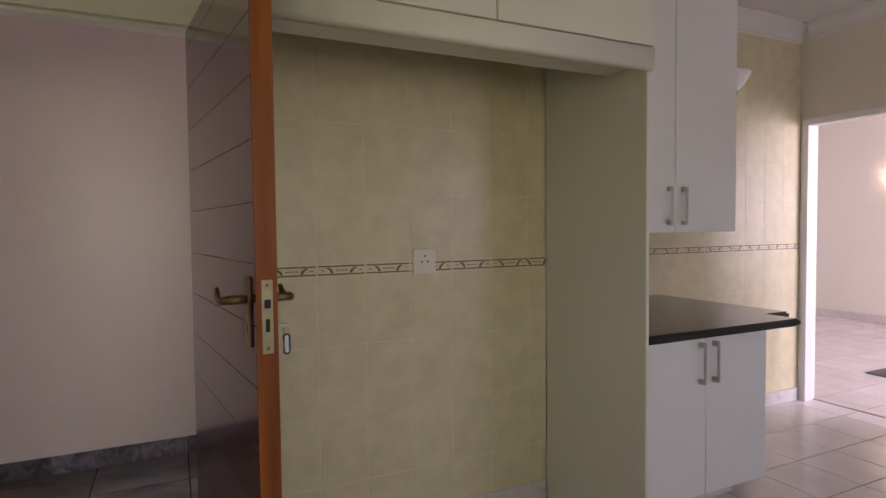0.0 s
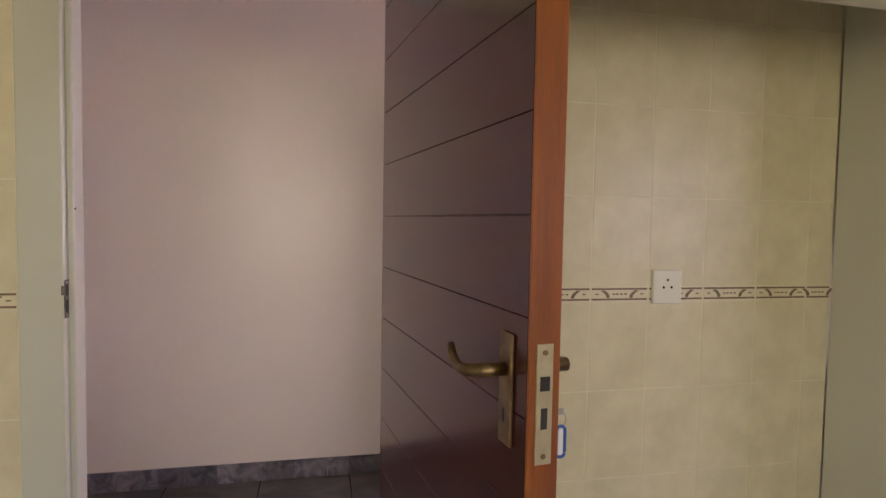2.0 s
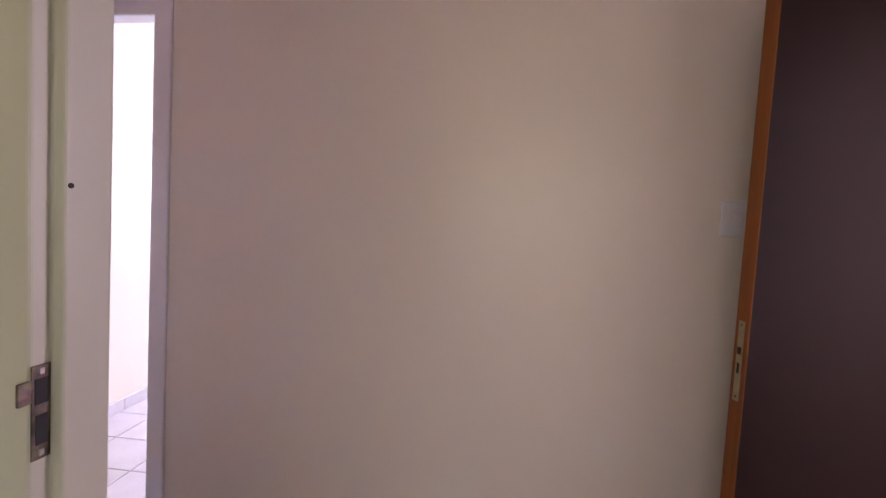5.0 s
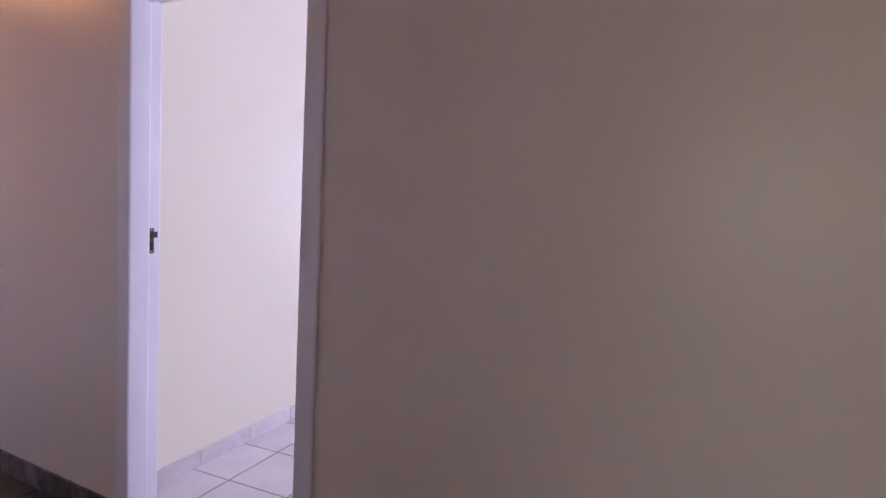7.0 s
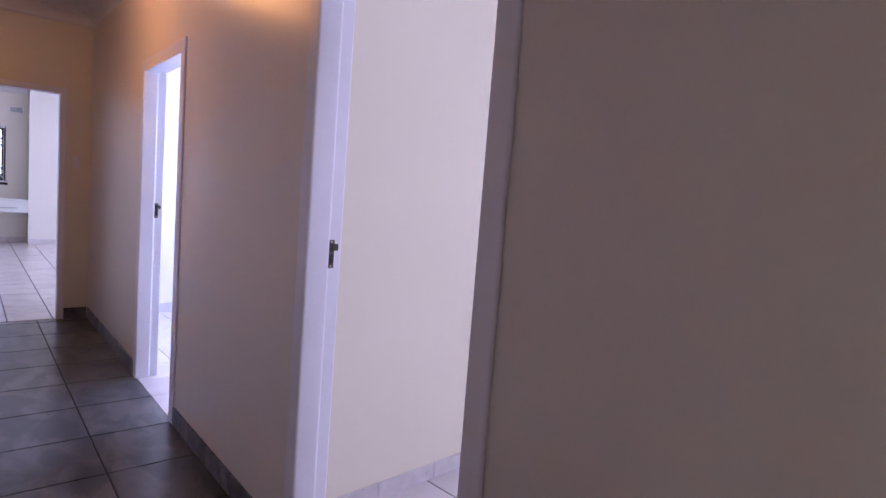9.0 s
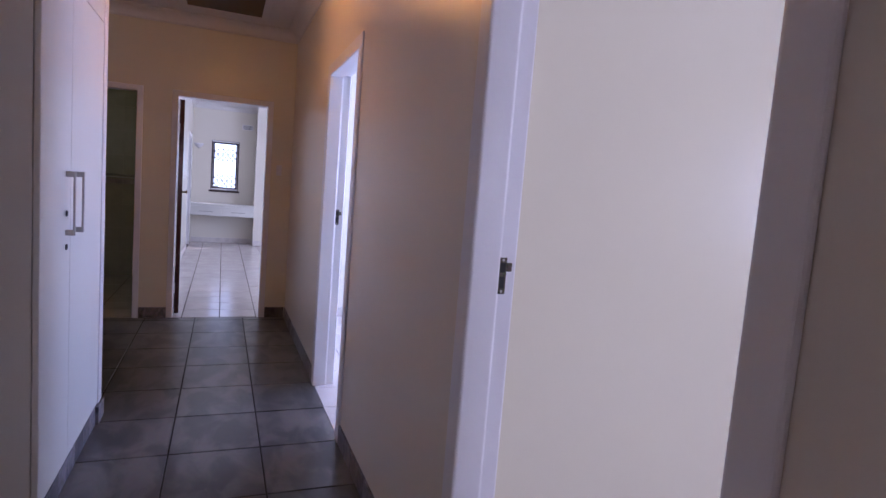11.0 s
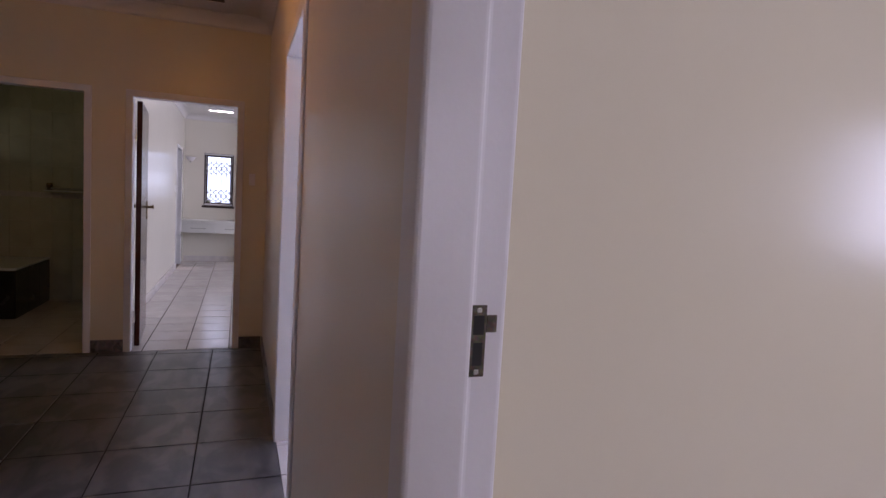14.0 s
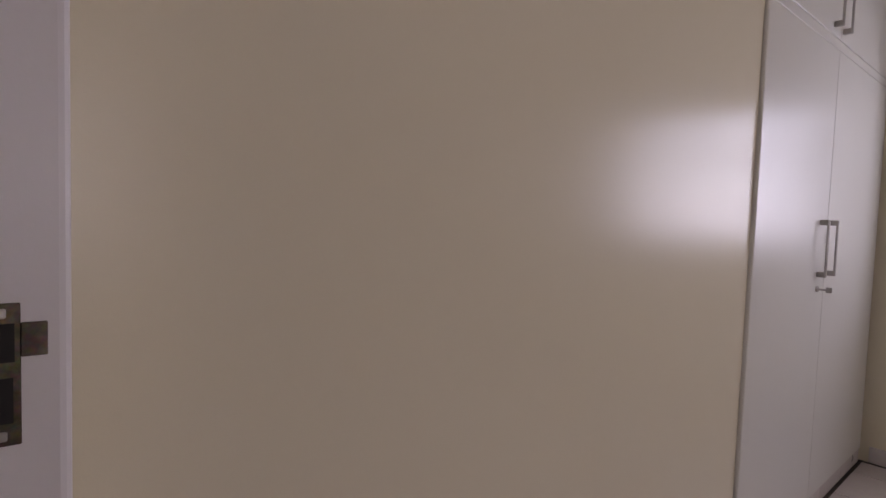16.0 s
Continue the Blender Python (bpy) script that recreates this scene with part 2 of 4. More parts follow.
def wall(name, axis, f0, f1, a, b, holes=(), material=CREAM, z0=-0.1, z1=CEILING, label="cream gloss-painted plaster wall"):
    """A wall whose faces lie at f0 and f1 on axis, running from a to b, with holes (a, b, z0, z1) cut through."""
    us = sorted({a, b, *(h[0] for h in holes), *(h[1] for h in holes)})
    zs = sorted({z0, z1, *(h[2] for h in holes), *(h[3] for h in holes)})
    us, zs = [u for u in us if a <= u <= b], [z for z in zs if z0 <= z <= z1]
    bm = bmesh.new()
    vs = {}

    def vert(i, j, k):
        if (i, j, k) not in vs:
            f = (f0, f1)[k]
            vs[i, j, k] = bm.verts.new((f, us[i], zs[j]) if axis == "x" else (us[i], f, zs[j]))
        return vs[i, j, k]

    def solid(i, j):
        if not (0 <= i < len(us) - 1 and 0 <= j < len(zs) - 1):
            return False
        cu, cz = (us[i] + us[i + 1]) / 2, (zs[j] + zs[j + 1]) / 2
        return not any(h[0] < cu < h[1] and h[2] < cz < h[3] for h in holes)

    for i in range(len(us) - 1):
        for j in range(len(zs) - 1):
            if not solid(i, j):
                continue
            for k in (0, 1):
                bm.faces.new((vert(i, j, k), vert(i + 1, j, k), vert(i + 1, j + 1, k), vert(i, j + 1, k)))
            for di, dj, e in ((-1, 0, ((i, j), (i, j + 1))), (1, 0, ((i + 1, j), (i + 1, j + 1))), (0, -1, ((i, j), (i + 1, j))), (0, 1, ((i, j + 1), (i + 1, j + 1)))):
                if not solid(i + di, j + dj):
                    (p, q), (r, s) = e
                    bm.faces.new((vert(p, q, 0), vert(r, s, 0), vert(r, s, 1), vert(p, q, 1)))
    bmesh.ops.recalc_face_normals(bm, faces=bm.faces)
    return tagged(part(name, bm, material), label, "wall", "", "structure")


SKEW = Matrix.Translation((0.12, 1.2, 0)) @ Matrix.Rotation(radians(4.1), 4, "Z") @ Matrix.Translation((-0.12, -1.2, 0))


def skewed(ob):
    """Turn a finished object with the bedroom's north wall, which is out of square with the corridor."""
    ob.matrix_basis = SKEW @ ob.matrix_basis
    return ob


def door_frame(name, axis, f0, f1, a, b, stop_side, height=2.04, w=0.052, rebate=0.052, round_=0.0045, paint=None, label="white enamelled steel door frame"):
    """A pressed frame lining an opening with clear edges a, b; the door closes on the stop_side face (0 or 1)."""
    p = 0.012
    lo, hi = f0 - p, f1 + p
    if stop_side:
        s = hi - rebate
        prof = [(lo, -w), (lo, 0), (s, 0), (s, -0.016), (hi, -0.016), (hi, -w), (f1 - 0.003, -w), (f1 - 0.003, -0.03), (f0 + 0.003, -0.03), (f0 + 0.003, -w)]
    else:
        s = lo + rebate
        prof = [(lo, -w), (lo, -0.016), (s, -0.016), (s, 0), (hi, 0), (hi, -w), (f1 - 0.003, -w), (f1 - 0.003, -0.03), (f0 + 0.003, -0.03), (f0 + 0.003, -w)]
    fr = thing(name, ((f0 + f1) / 2, (a + b) / 2, 0) if axis == "x" else ((a + b) / 2, (f0 + f1) / 2, 0), 0, label, "door frame", "", "structure")

    def pt(u, t, z):
        return (u, t, z) if axis == "x" else (t, u, z)

    runs = (("jamb", lambda v: (a + v, 0.0), lambda v: (a + v, height - v)), ("head", lambda v: (a + v, height - v), lambda v: (b - v, height - v)), ("jamb", lambda v: (b - v, height - v), lambda v: (b - v, 0.0)))
    for nm, s0, s1 in runs:
        bm = bmesh.new()
        r0 = [bm.verts.new(pt(u, *s0(v))) for u, v in prof]
        r1 = [bm.verts.new(pt(u, *s1(v))) for u, v in prof]
        n = len(prof)
        for i in range(n):
            bm.faces.new((r0[i], r0[(i + 1) % n], r1[(i + 1) % n], r1[i]))
        bm.faces.new(r0[::-1]), bm.faces.new(r1)
        bmesh.ops.recalc_face_normals(bm, faces=bm.faces)
        bmesh.ops.bevel(bm, geom=[e for e in bm.edges if e.calc_length() > 0.3], offset=round_, segments=3, affect="EDGES", profile=0.5)
        part(nm, bm, paint or FRAME, fr)
    return fr


def strike_plate(fr, axis, u, t, z, inward, tongue):
    """A worn strike plate on a jamb: u across the wall, t the jamb face, facing inward (+1/-1), its lip pointing to tongue (+1/-1) across the wall."""
    def P(bm, u0, u1, d0, d1, z0, z1, bev=0.0):
        t0, t1 = t + inward * d0, t + inward * d1
        return box(bm, u0, u1, t0, t1, z0, z1, bev) if axis == "x" else box(bm, t0, t1, u0, u1, z0, z1, bev)
    st = part("strike_plate", P(bmesh.new(), u - 0.0115, u + 0.0115, 0, 0.002, z - 0.05, z + 0.05, 0.0006), PLATE, fr, "worn brass strike plate")
    part("lip", P(bmesh.new(), u + tongue * 0.0115, u + tongue * 0.027, -0.001, 0.0025, z + 0.012, z + 0.036, 0.0006), PLATE, st)
    part("latch_hole", P(bmesh.new(), u - 0.008, u + 0.008, 0.001, 0.0026, z + 0.009, z + 0.036), DARKM, st)
    part("bolt_hole", P(bmesh.new(), u - 0.007, u + 0.007, 0.001, 0.0026, z - 0.034, z - 0.002), DARKM, st)
    for dz in (0.043, -0.043):
        part("screw", P(bmesh.new(), u - 0.0035, u + 0.0035, 0.001, 0.0032, z + dz - 0.0035, z + dz + 0.0035, 0.001), STEEL, st)


def floor_tiles(parent, x0, x1, y0, y1, px, py, ox, oy, material, gap=0.006, turn=None):
    """Floor tiles clipped to a rectangle; whole tiles share one mesh."""
    shared = {}
    i0, i1 = math.floor((x0 - ox) / px), math.ceil((x1 - ox) / px)
    j0, j1 = math.floor((y0 - oy) / py), math.ceil((y1 - oy) / py)
    for i in range(i0, i1):
        for j in range(j0, j1):
            a, b = max(x0, ox + i * px + gap / 2), min(x1, ox + (i + 1) * px - gap / 2)
            c, d = max(y0, oy + j * py + gap / 2), min(y1, oy + (j + 1) * py - gap / 2)
            if b - a < 0.012 or d - c < 0.012:
                continue
            key = (round(b - a, 3), round(d - c, 3))
            if key not in shared:
                bm = B(-key[0] / 2, key[0] / 2, -key[1] / 2, key[1] / 2, -0.009, 0, 0.0015)
                me = bpy.data.meshes.new("tile")
                bm.to_mesh(me), bm.free()
                me.materials.append(material)
                shared[key] = me
            ob = new("tile", shared[key])
            ob.parent = parent
            ob.location = Vector(((a + b) / 2, (c + d) / 2, random.uniform(-0.0005, 0.0003)))
            if turn is not None:
                ob.matrix_basis = turn @ Matrix.Translation(ob.location)


def wall_tiles(parent, axis, f, out, a0, a1, z0, z1, pa, pz, oa, oz, material, gap=0.003, holes=()):
    shared = {}
    th = 0.008
    for i in range(math.floor((a0 - oa) / pa), math.ceil((a1 - oa) / pa)):
        for j in range(math.floor((z0 - oz) / pz), math.ceil((z1 - oz) / pz)):
            a, b = max(a0, oa + i * pa + gap / 2), min(a1, oa + (i + 1) * pa - gap / 2)
            c, d = max(z0, oz + j * pz + gap / 2), min(z1, oz + (j + 1) * pz - gap / 2)
            if b - a < 0.012 or d - c < 0.012 or any(h[0] < (a + b) / 2 < h[1] and h[2] < (c + d) / 2 < h[3] for h in holes):
                continue
            key = (round(b - a, 3), round(d - c, 3))
            if key not in shared:
                hx, hz = key[0] / 2, key[1] / 2
                bm = B(0, out * th, -hx, hx, -hz, hz, 0.0012) if axis == "x" else B(-hx, hx, 0, out * th, -hz, hz, 0.0012)
                me = bpy.data.meshes.new("tile")
                bm.to_mesh(me), bm.free()
                me.materials.append(material)
                shared[key] = me
            ob = new("tile", shared[key])
            ob.parent = parent
            ob.location = Vector((f, (a + b) / 2, (c + d) / 2) if axis == "x" else ((a + b) / 2, f, (c + d) / 2))


random.seed(11)


def skirting(name, axis, f, out, a, b, material, piece, label, high=0.1, th=0.011):
    """A tiled skirting on a wall face at f, its pieces side by side from a to b."""
    mid = (a + b) / 2
    sk = thing(name, (f, mid, 0) if axis == "x" else (mid, f, 0), 0, label, "skirting", "", "structure")
    n = max(1, round((b - a) / piece))
    step = (b - a) / n
    gap = 0.0004 if material is STONE else 0.0012
    cuts = [a + i * step + (step * random.uniform(-0.3, 0.3) if material is STONE and 0 < i < n else 0.0) for i in range(n + 1)]
    for u0, u1 in zip(cuts, cuts[1:]):
        u0, u1 = u0 + gap, u1 - gap
        bm = B(f, f + out * th, u0, u1, 0.0, high, 0.0015) if axis == "x" else B(u0, u1, f, f + out * th, 0.0, high, 0.0015)
        part("tile", bm, material, sk)
    return sk


def cornice(axis, f, out, a, b, size=0.1):
    pts = [(f, CEILING - size)]
    for k in range(7):
        t = radians(90 * k / 6)
        pts.append((f + out * (0.012 + (size - 0.02) * (1 - math.cos(t))), CEILING - size + 0.01 + (size - 0.02) * math.sin(t)))
    pts += [(f + out * size, CEILING - 0.006), (f + out * size, CEILING), (f, CEILING)]
    return tagged(part("cornice", extrude_profile(pts, "y" if axis == "x" else "x", a, b), CEIL), "white moulded plaster ceiling cornice", "cornice", "", "structure")


def bar_handle(parent, m, length=0.19, name="handle"):
    """A square-bar handle, upright, its feet on the local z-y plane, standing out along local x."""
    h = part(name, bmesh.new(), STEEL, parent, "brushed steel bar handle")
    bm = bmesh.new()
    box(bm, 0.026, 0.034, -0.006, 0.006, -length / 2, length / 2, 0.0015)
    for s in (-1, 1):
        box(bm, 0, 0.03, -0.008, 0.008, s * (length / 2 - 0.011) - 0.011, s * (length / 2 - 0.011) + 0.011, 0.0015)
    bm.transform(PLACE[parent].inverted() @ m)
    bm.to_mesh(h.data), bm.free()
    return h


def tube(bm, pts, radii, seg=12):
    """A round bar through points, with a radius at each."""
    rings = []
    for i, p in enumerate(pts):
        d = (pts[min(i + 1, len(pts) - 1)] - pts[max(i - 1, 0)]).normalized()
        q = d.to_track_quat("Z", "Y")
        rings.append([bm.verts.new(p + q @ Vector((radii[i] * math.cos(2 * math.pi * k / seg), radii[i] * math.sin(2 * math.pi * k / seg), 0))) for k in range(seg)])
    for r0, r1 in zip(rings, rings[1:]):
        for k in range(seg):
            bm.faces.new((r0[k], r0[(k + 1) % seg], r1[(k + 1) % seg], r1[k]))
    bm.faces.new(rings[0][::-1]), bm.faces.new(rings[-1])
    return bm

# ---- structure ----
# door openings: wall holes are 0.04 wider than the clear frame on each side
K0, K1 = -1.70, -0.83
D1A, D1B = 0.158, 0.984
D2A, D2B = 2.565, 3.38
EA, EB = -1.02, -0.247
BA, BB = -2.14, -1.355


def hole(a, b, h=2.04):
    return (a - 0.04, b + 0.04, -0.2, h + 0.04)


wall("wall_east", "x", 0.0, 0.12, -5.8, 5.4, (hole(D1A, D1B), hole(D2A, D2B), (-4.25, -2.85, 0.85, 2.05)), material=HALL)
kitchen_wall = wall("wall_kitchen_corridor", "x", -1.412, -1.345, -3.25, 1.93, (hole(K0, K1),), label="plaster wall, tiled on the kitchen side")
return_wall = wall("wall_kitchen_return", "x", -0.98, -0.93, -5.8, -3.25, label="plaster wall with mottled tiles on the kitchen side", material=CREAM)
wall("wall_kitchen_step", "y", -3.37, -3.25, -1.345, -0.98)
wall("wall_corridor_south", "y", -2.6, -2.48, -1.33, 0.0, (hole(-0.86, -0.06),))
wall("wall_passage_south", "y", -5.92, -5.8, -0.93, 2.9)
wall("wall_kitchen_south", "y", -5.92, -5.8, -6.0, -0.93, (hole(-1.87, -1.045),))
wall("wall_kitchen_west", "x", -6.15, -6.0, -5.92, 1.05, ((-5.7, -4.9, 0.9, 2.1), (-3.0, 0.5, 1.0, 2.1)))
wall("wall_kitchen_north", "y", 0.9, 1.02, -6.0, -1.412)
wall("wall_cupboard_back", "x", -1.95, -1.83, 1.93, 3.0)
wall("wall_cupboard_south", "y", 1.83, 1.93, -1.95, -1.412)
wall("wall_nook_south", "y", 2.93, 3.0, -3.2, -1.95)
wall("wall_nook_west", "x", -3.3, -3.2, 2.93, 5.4)
wall("wall_end", "y", 5.4, 5.53, -3.3, 0.13, (hole(EA, EB), hole(BA, BB)), material=GLOSSY)
bath_back = wall("wall_bathroom_north", "y", 7.8, 7.92, -3.0, -1.33, label="bathroom wall with glossy cream tiles")
wall("wall_bathroom_west", "x", -3.12, -3.0, 5.53, 7.92, ((6.3, 6.9, 1.6, 2.2),))
wall("wall_main_bedroom_west", "x", -1.33, -1.2, 5.53, 12.05, (hole(10.75, 11.52),), material=PALE)
wall("wall_main_bedroom_north", "y", 12.05, 12.2, -2.7, 3.75, ((-0.85, -0.33, 1.07, 2.06),), material=PALE)
wall("wall_main_bedroom_nib", "y", 11.7, 11.83, -0.02, 3.6, material=PALE)
wall("wall_main_bedroom_east", "x", 3.6, 3.75, 5.53, 12.05, ((7.2, 10.0, 0.9, 2.1),), material=PALE)
wall("wall_main_bedroom_south", "y", 5.4, 5.53, 0.13, 3.75, material=PALE)
wall("wall_ensuite_west", "x", -2.7, -2.6, 10.0, 12.05)
wall("wall_ensuite_south", "y", 9.9, 10.0, -2.7, -1.33)
skewed(wall("wall_bedroom_north", "y", 1.2, 1.32, 0.12, 1.975, material=GLOSSY))
wall("wall_wardrobe_side", "x", 1.83, 1.91, 1.46, 1.9)
wall("wall_wardrobe_back", "y", 1.9, 2.0, 0.13, 3.81)
wall("wall_bedroom_east", "x", 3.81, 3.96, -2.5, 2.0, ((-0.05, 1.08, 1.12, 2.0),), label="pale yellow gloss-painted plaster wall", material=GLOSSY)
wall("wall_bedroom_south", "y", -2.6, -2.5, 0.1, 3.96, ((0.3, 1.3, 0.9, 2.1),))
wall("wall_spare_room_east", "x", 2.9, 3.05, 2.0, 5.4, ((3.2, 4.6, 0.95, 2.05),))
wall("wall_living_south", "y", -10.15, -10.0, -4.65, 2.75, material=PALE)
wall("wall_living_east", "x", 2.6, 2.75, -10.0, -5.92, material=PALE)
wall("wall_living_west", "x", -4.65, -4.5, -10.0, -5.92, ((-9.2, -6.8, 0.85, 2.15),), material=PALE)

tagged(part("ceiling", B(-6.2, 4.0, -10.2, 12.25, CEILING, CEILING + 0.12), CEIL), "plain white painted plasterboard ceiling", "ceiling", "", "structure")
tagged(part("roof", B(-6.9, 4.7, -10.9, 12.9, CEILING + 0.13, CEILING + 0.3, 0.02), PLASTER), "flat roof slab with plain overhanging eaves", "roof", "", "structure")
tagged(part("ground", B(-300, 300, -300, 300, -0.4, -0.3), GRASS), "dry lawn and bare soil outside", "ground", "", "structure")


def floor(name, rects, material, label):
    bm = bmesh.new()
    for r in rects:
        box(bm, *r, -0.2, -0.004)
    return tagged(part(name, bm, material), label, "floor", "", "structure")


corr_floor = floor("floor_corridor", ((-1.33, 0.0, -2.6, 5.4), (-3.2, -1.33, 3.0, 5.4), (-1.412, -1.33, K0 - 0.04, K1 + 0.04), (-0.93, 0.0, -5.8, -2.6)), SGROUT, "dark mottled slate-look floor tiles with dark grout")
kit_floor = floor("floor_kitchen", ((-6.0, -0.98, -5.92, 0.9),), GROUT, "cream glazed floor tiles with brown grout")
bed_floor = floor("floor_bedroom", ((0.0, 3.81, -2.5, 1.9),), GROUT, "cream glazed floor tiles with brown grout")
spare_floor = floor("floor_spare_room", ((0.0, 2.9, 2.0, 5.4),), GROUT, "cream glazed floor tiles with brown grout")
main_floor = floor("floor_main_bedroom", ((-2.6, 3.6, 5.4, 12.05),), GROUT, "cream glazed floor tiles with brown grout")
bath_floor = floor("floor_bathroom", ((-3.0, -1.33, 5.4, 7.8),), GROUT, "cream bathroom floor tiles")
liv_floor = floor("floor_living_room", ((-4.5, 2.6, -10.0, -5.92),), GROUT, "cream glazed floor tiles with brown grout")

# door frames and strike plates
f1 = door_frame("door_frame_kitchen", "x", -1.412, -1.345, K0, K1, 0, w=0.122, rebate=0.026, paint=KFRAME, label="enamelled steel door frame, darker and yellower than the others")
strike_plate(f1, "x", -1.411, K1 + 0.016, 1.16, -1, -1)
part("striker_hole", C((-1.392, K1 + 0.001, 1.395), (-1.392, K1 - 0.002, 1.395), 0.0028), DARKM, f1)
f2 = door_frame("door_frame_bedroom", "x", 0.0, 0.12, D1A, D1B, 1, w=0.075, rebate=0.056, round_=0.008)
strike_plate(f2, "x", 0.09, D1B + 0.016, 1.142, -1, 1)
f3 = door_frame("door_frame_spare_room", "x", 0.0, 0.12, D2A, D2B, 1, w=0.075, rebate=0.056, round_=0.008)
strike_plate(f3, "x", 0.09, D2B + 0.016, 1.142, -1, 1)
door_frame("door_frame_main_bedroom", "y", 5.4, 5.53, EA, EB, 1)
door_frame("door_frame_bathroom", "y", 5.4, 5.53, BA, BB, 1)
door_frame("door_frame_living", "y", -5.92, -5.8, -1.87, -1.045, 0)
door_frame("door_frame_passage", "y", -2.6, -2.48, -0.86, -0.06, 1)
door_frame("door_frame_ensuite", "x", -1.33, -1.2, 10.75, 11.52, 0)

# cornices
cornice("x", 0.0, -1, -2.48, 5.4)
cornice("y", 5.4, -1, -3.2, 0.0)
cornice("x", -1.33, 1, -2.48, 1.93)
cornice("x", -0.98, -1, -5.8, -3.3)
cornice("y", -5.8, 1, -6.0, -1.05)
cornice("y", 12.05, -1, -1.2, -0.02)
cornice("x", -1.2, 1, 5.53, 12.05)
skewed(cornice("y", 1.2, -1, 0.13, 3.7))

# skirtings
DARK_L = "dark slate tile skirting in mixed grey pieces"
skirting("skirting_corridor_east", "x", 0.0, -1, -2.47, D1A - 0.076, STONE, 0.145, DARK_L)
skirting("skirting_corridor_middle", "x", 0.0, -1, D1B + 0.076, D2A - 0.076, STONE, 0.145, DARK_L)
skirting("skirting_corridor_far", "x", 0.0, -1, D2B + 0.076, 5.385, STONE, 0.145, DARK_L)
skirting("skirting_end", "y", 5.4, -1, EB + 0.053, -0.013, STONE, 0.145, DARK_L)
skirting("skirting_between_doors", "y", 5.4, -1, BB + 0.053, EA - 0.053, STONE, 0.145, DARK_L)
LIGHT_L = "cream glazed tile skirting"
skewed(skirting("skirting_bedroom", "y", 1.2, -1, 0.18, 1.895, LSKIRT, 0.343, LIGHT_L, 0.078))
skirting("skirting_bedroom_east", "x", 3.81, -1, -2.4, 1.44, LSKIRT, 0.343, LIGHT_L, 0.085)
skirting("skirting_main_bedroom_north", "y", 12.05, -1, -1.18, -0.022, LSKIRT, 0.33, LIGHT_L)
skirting("skirting_main_bedroom_nib", "y", 11.7, -1, -0.02, 3.5, LSKIRT, 0.33, LIGHT_L)
skirting("skirting_main_bedroom_west", "x", -1.2, 1, 5.6, 10.69, LSKIRT, 0.33, LIGHT_L)
skirting("skirting_alcove", "x", -1.42, -1, -3.188, -1.834, LSKIRT, 0.33, LIGHT_L, 0.095)
skirting("skirting_kitchen_return", "x", -0.988, -1, -5.78, -4.3, LSKIRT, 0.33, LIGHT_L, 0.095)
skirting("skirting_living_south", "y", -10.0, 1, -4.4, 2.5, LSKIRT, 0.33, LIGHT_L)
skirting("skirting_spare_room", "y", 5.4, -1, 0.15, 2.8, LSKIRT, 0.33, LIGHT_L)


# ---- doors ----
def lever_handle(parent, y, z, side, hand, length=0.115):
    """Backplate and lever on a leaf's face: local x along the leaf, y through it."""
    bp = part("backplate", B(hand[0] - 0.021, hand[0] + 0.021, y, y + side * 0.006, z - 0.115, z + 0.055, 0.003), BRASS, parent, "aged brass backplate", local=True)
    bm = bmesh.new()
    cyl(bm, (hand[0], y + side * 0.004, z), (hand[0], y + side * 0.05, z), 0.011, 14)
    pts = [(0, 0.03, 0), (0.004, 0.047, 0), (0.02, 0.055, -0.003), (0.045, 0.057, -0.007), (0.07, 0.057, -0.007), (0.09, 0.056, -0.002), (0.105, 0.055, 0.007), (length, 0.054, 0.02)]
    tube(bm, [Vector((hand[0] + hand[1] * p * 0.88, y + side * q, z + r)) for p, q, r in pts], (0.010, 0.0105, 0.010, 0.009, 0.0085, 0.008, 0.0075, 0.006))
    smooth(part("lever", bm, BRASS, parent, "aged brass lever", local=True))
    part("keyhole", B(hand[0] - 0.003, hand[0] + 0.003, y + side * 0.005, y + side * 0.0066, z - 0.08, z - 0.06), DARKM, bp, local=True)


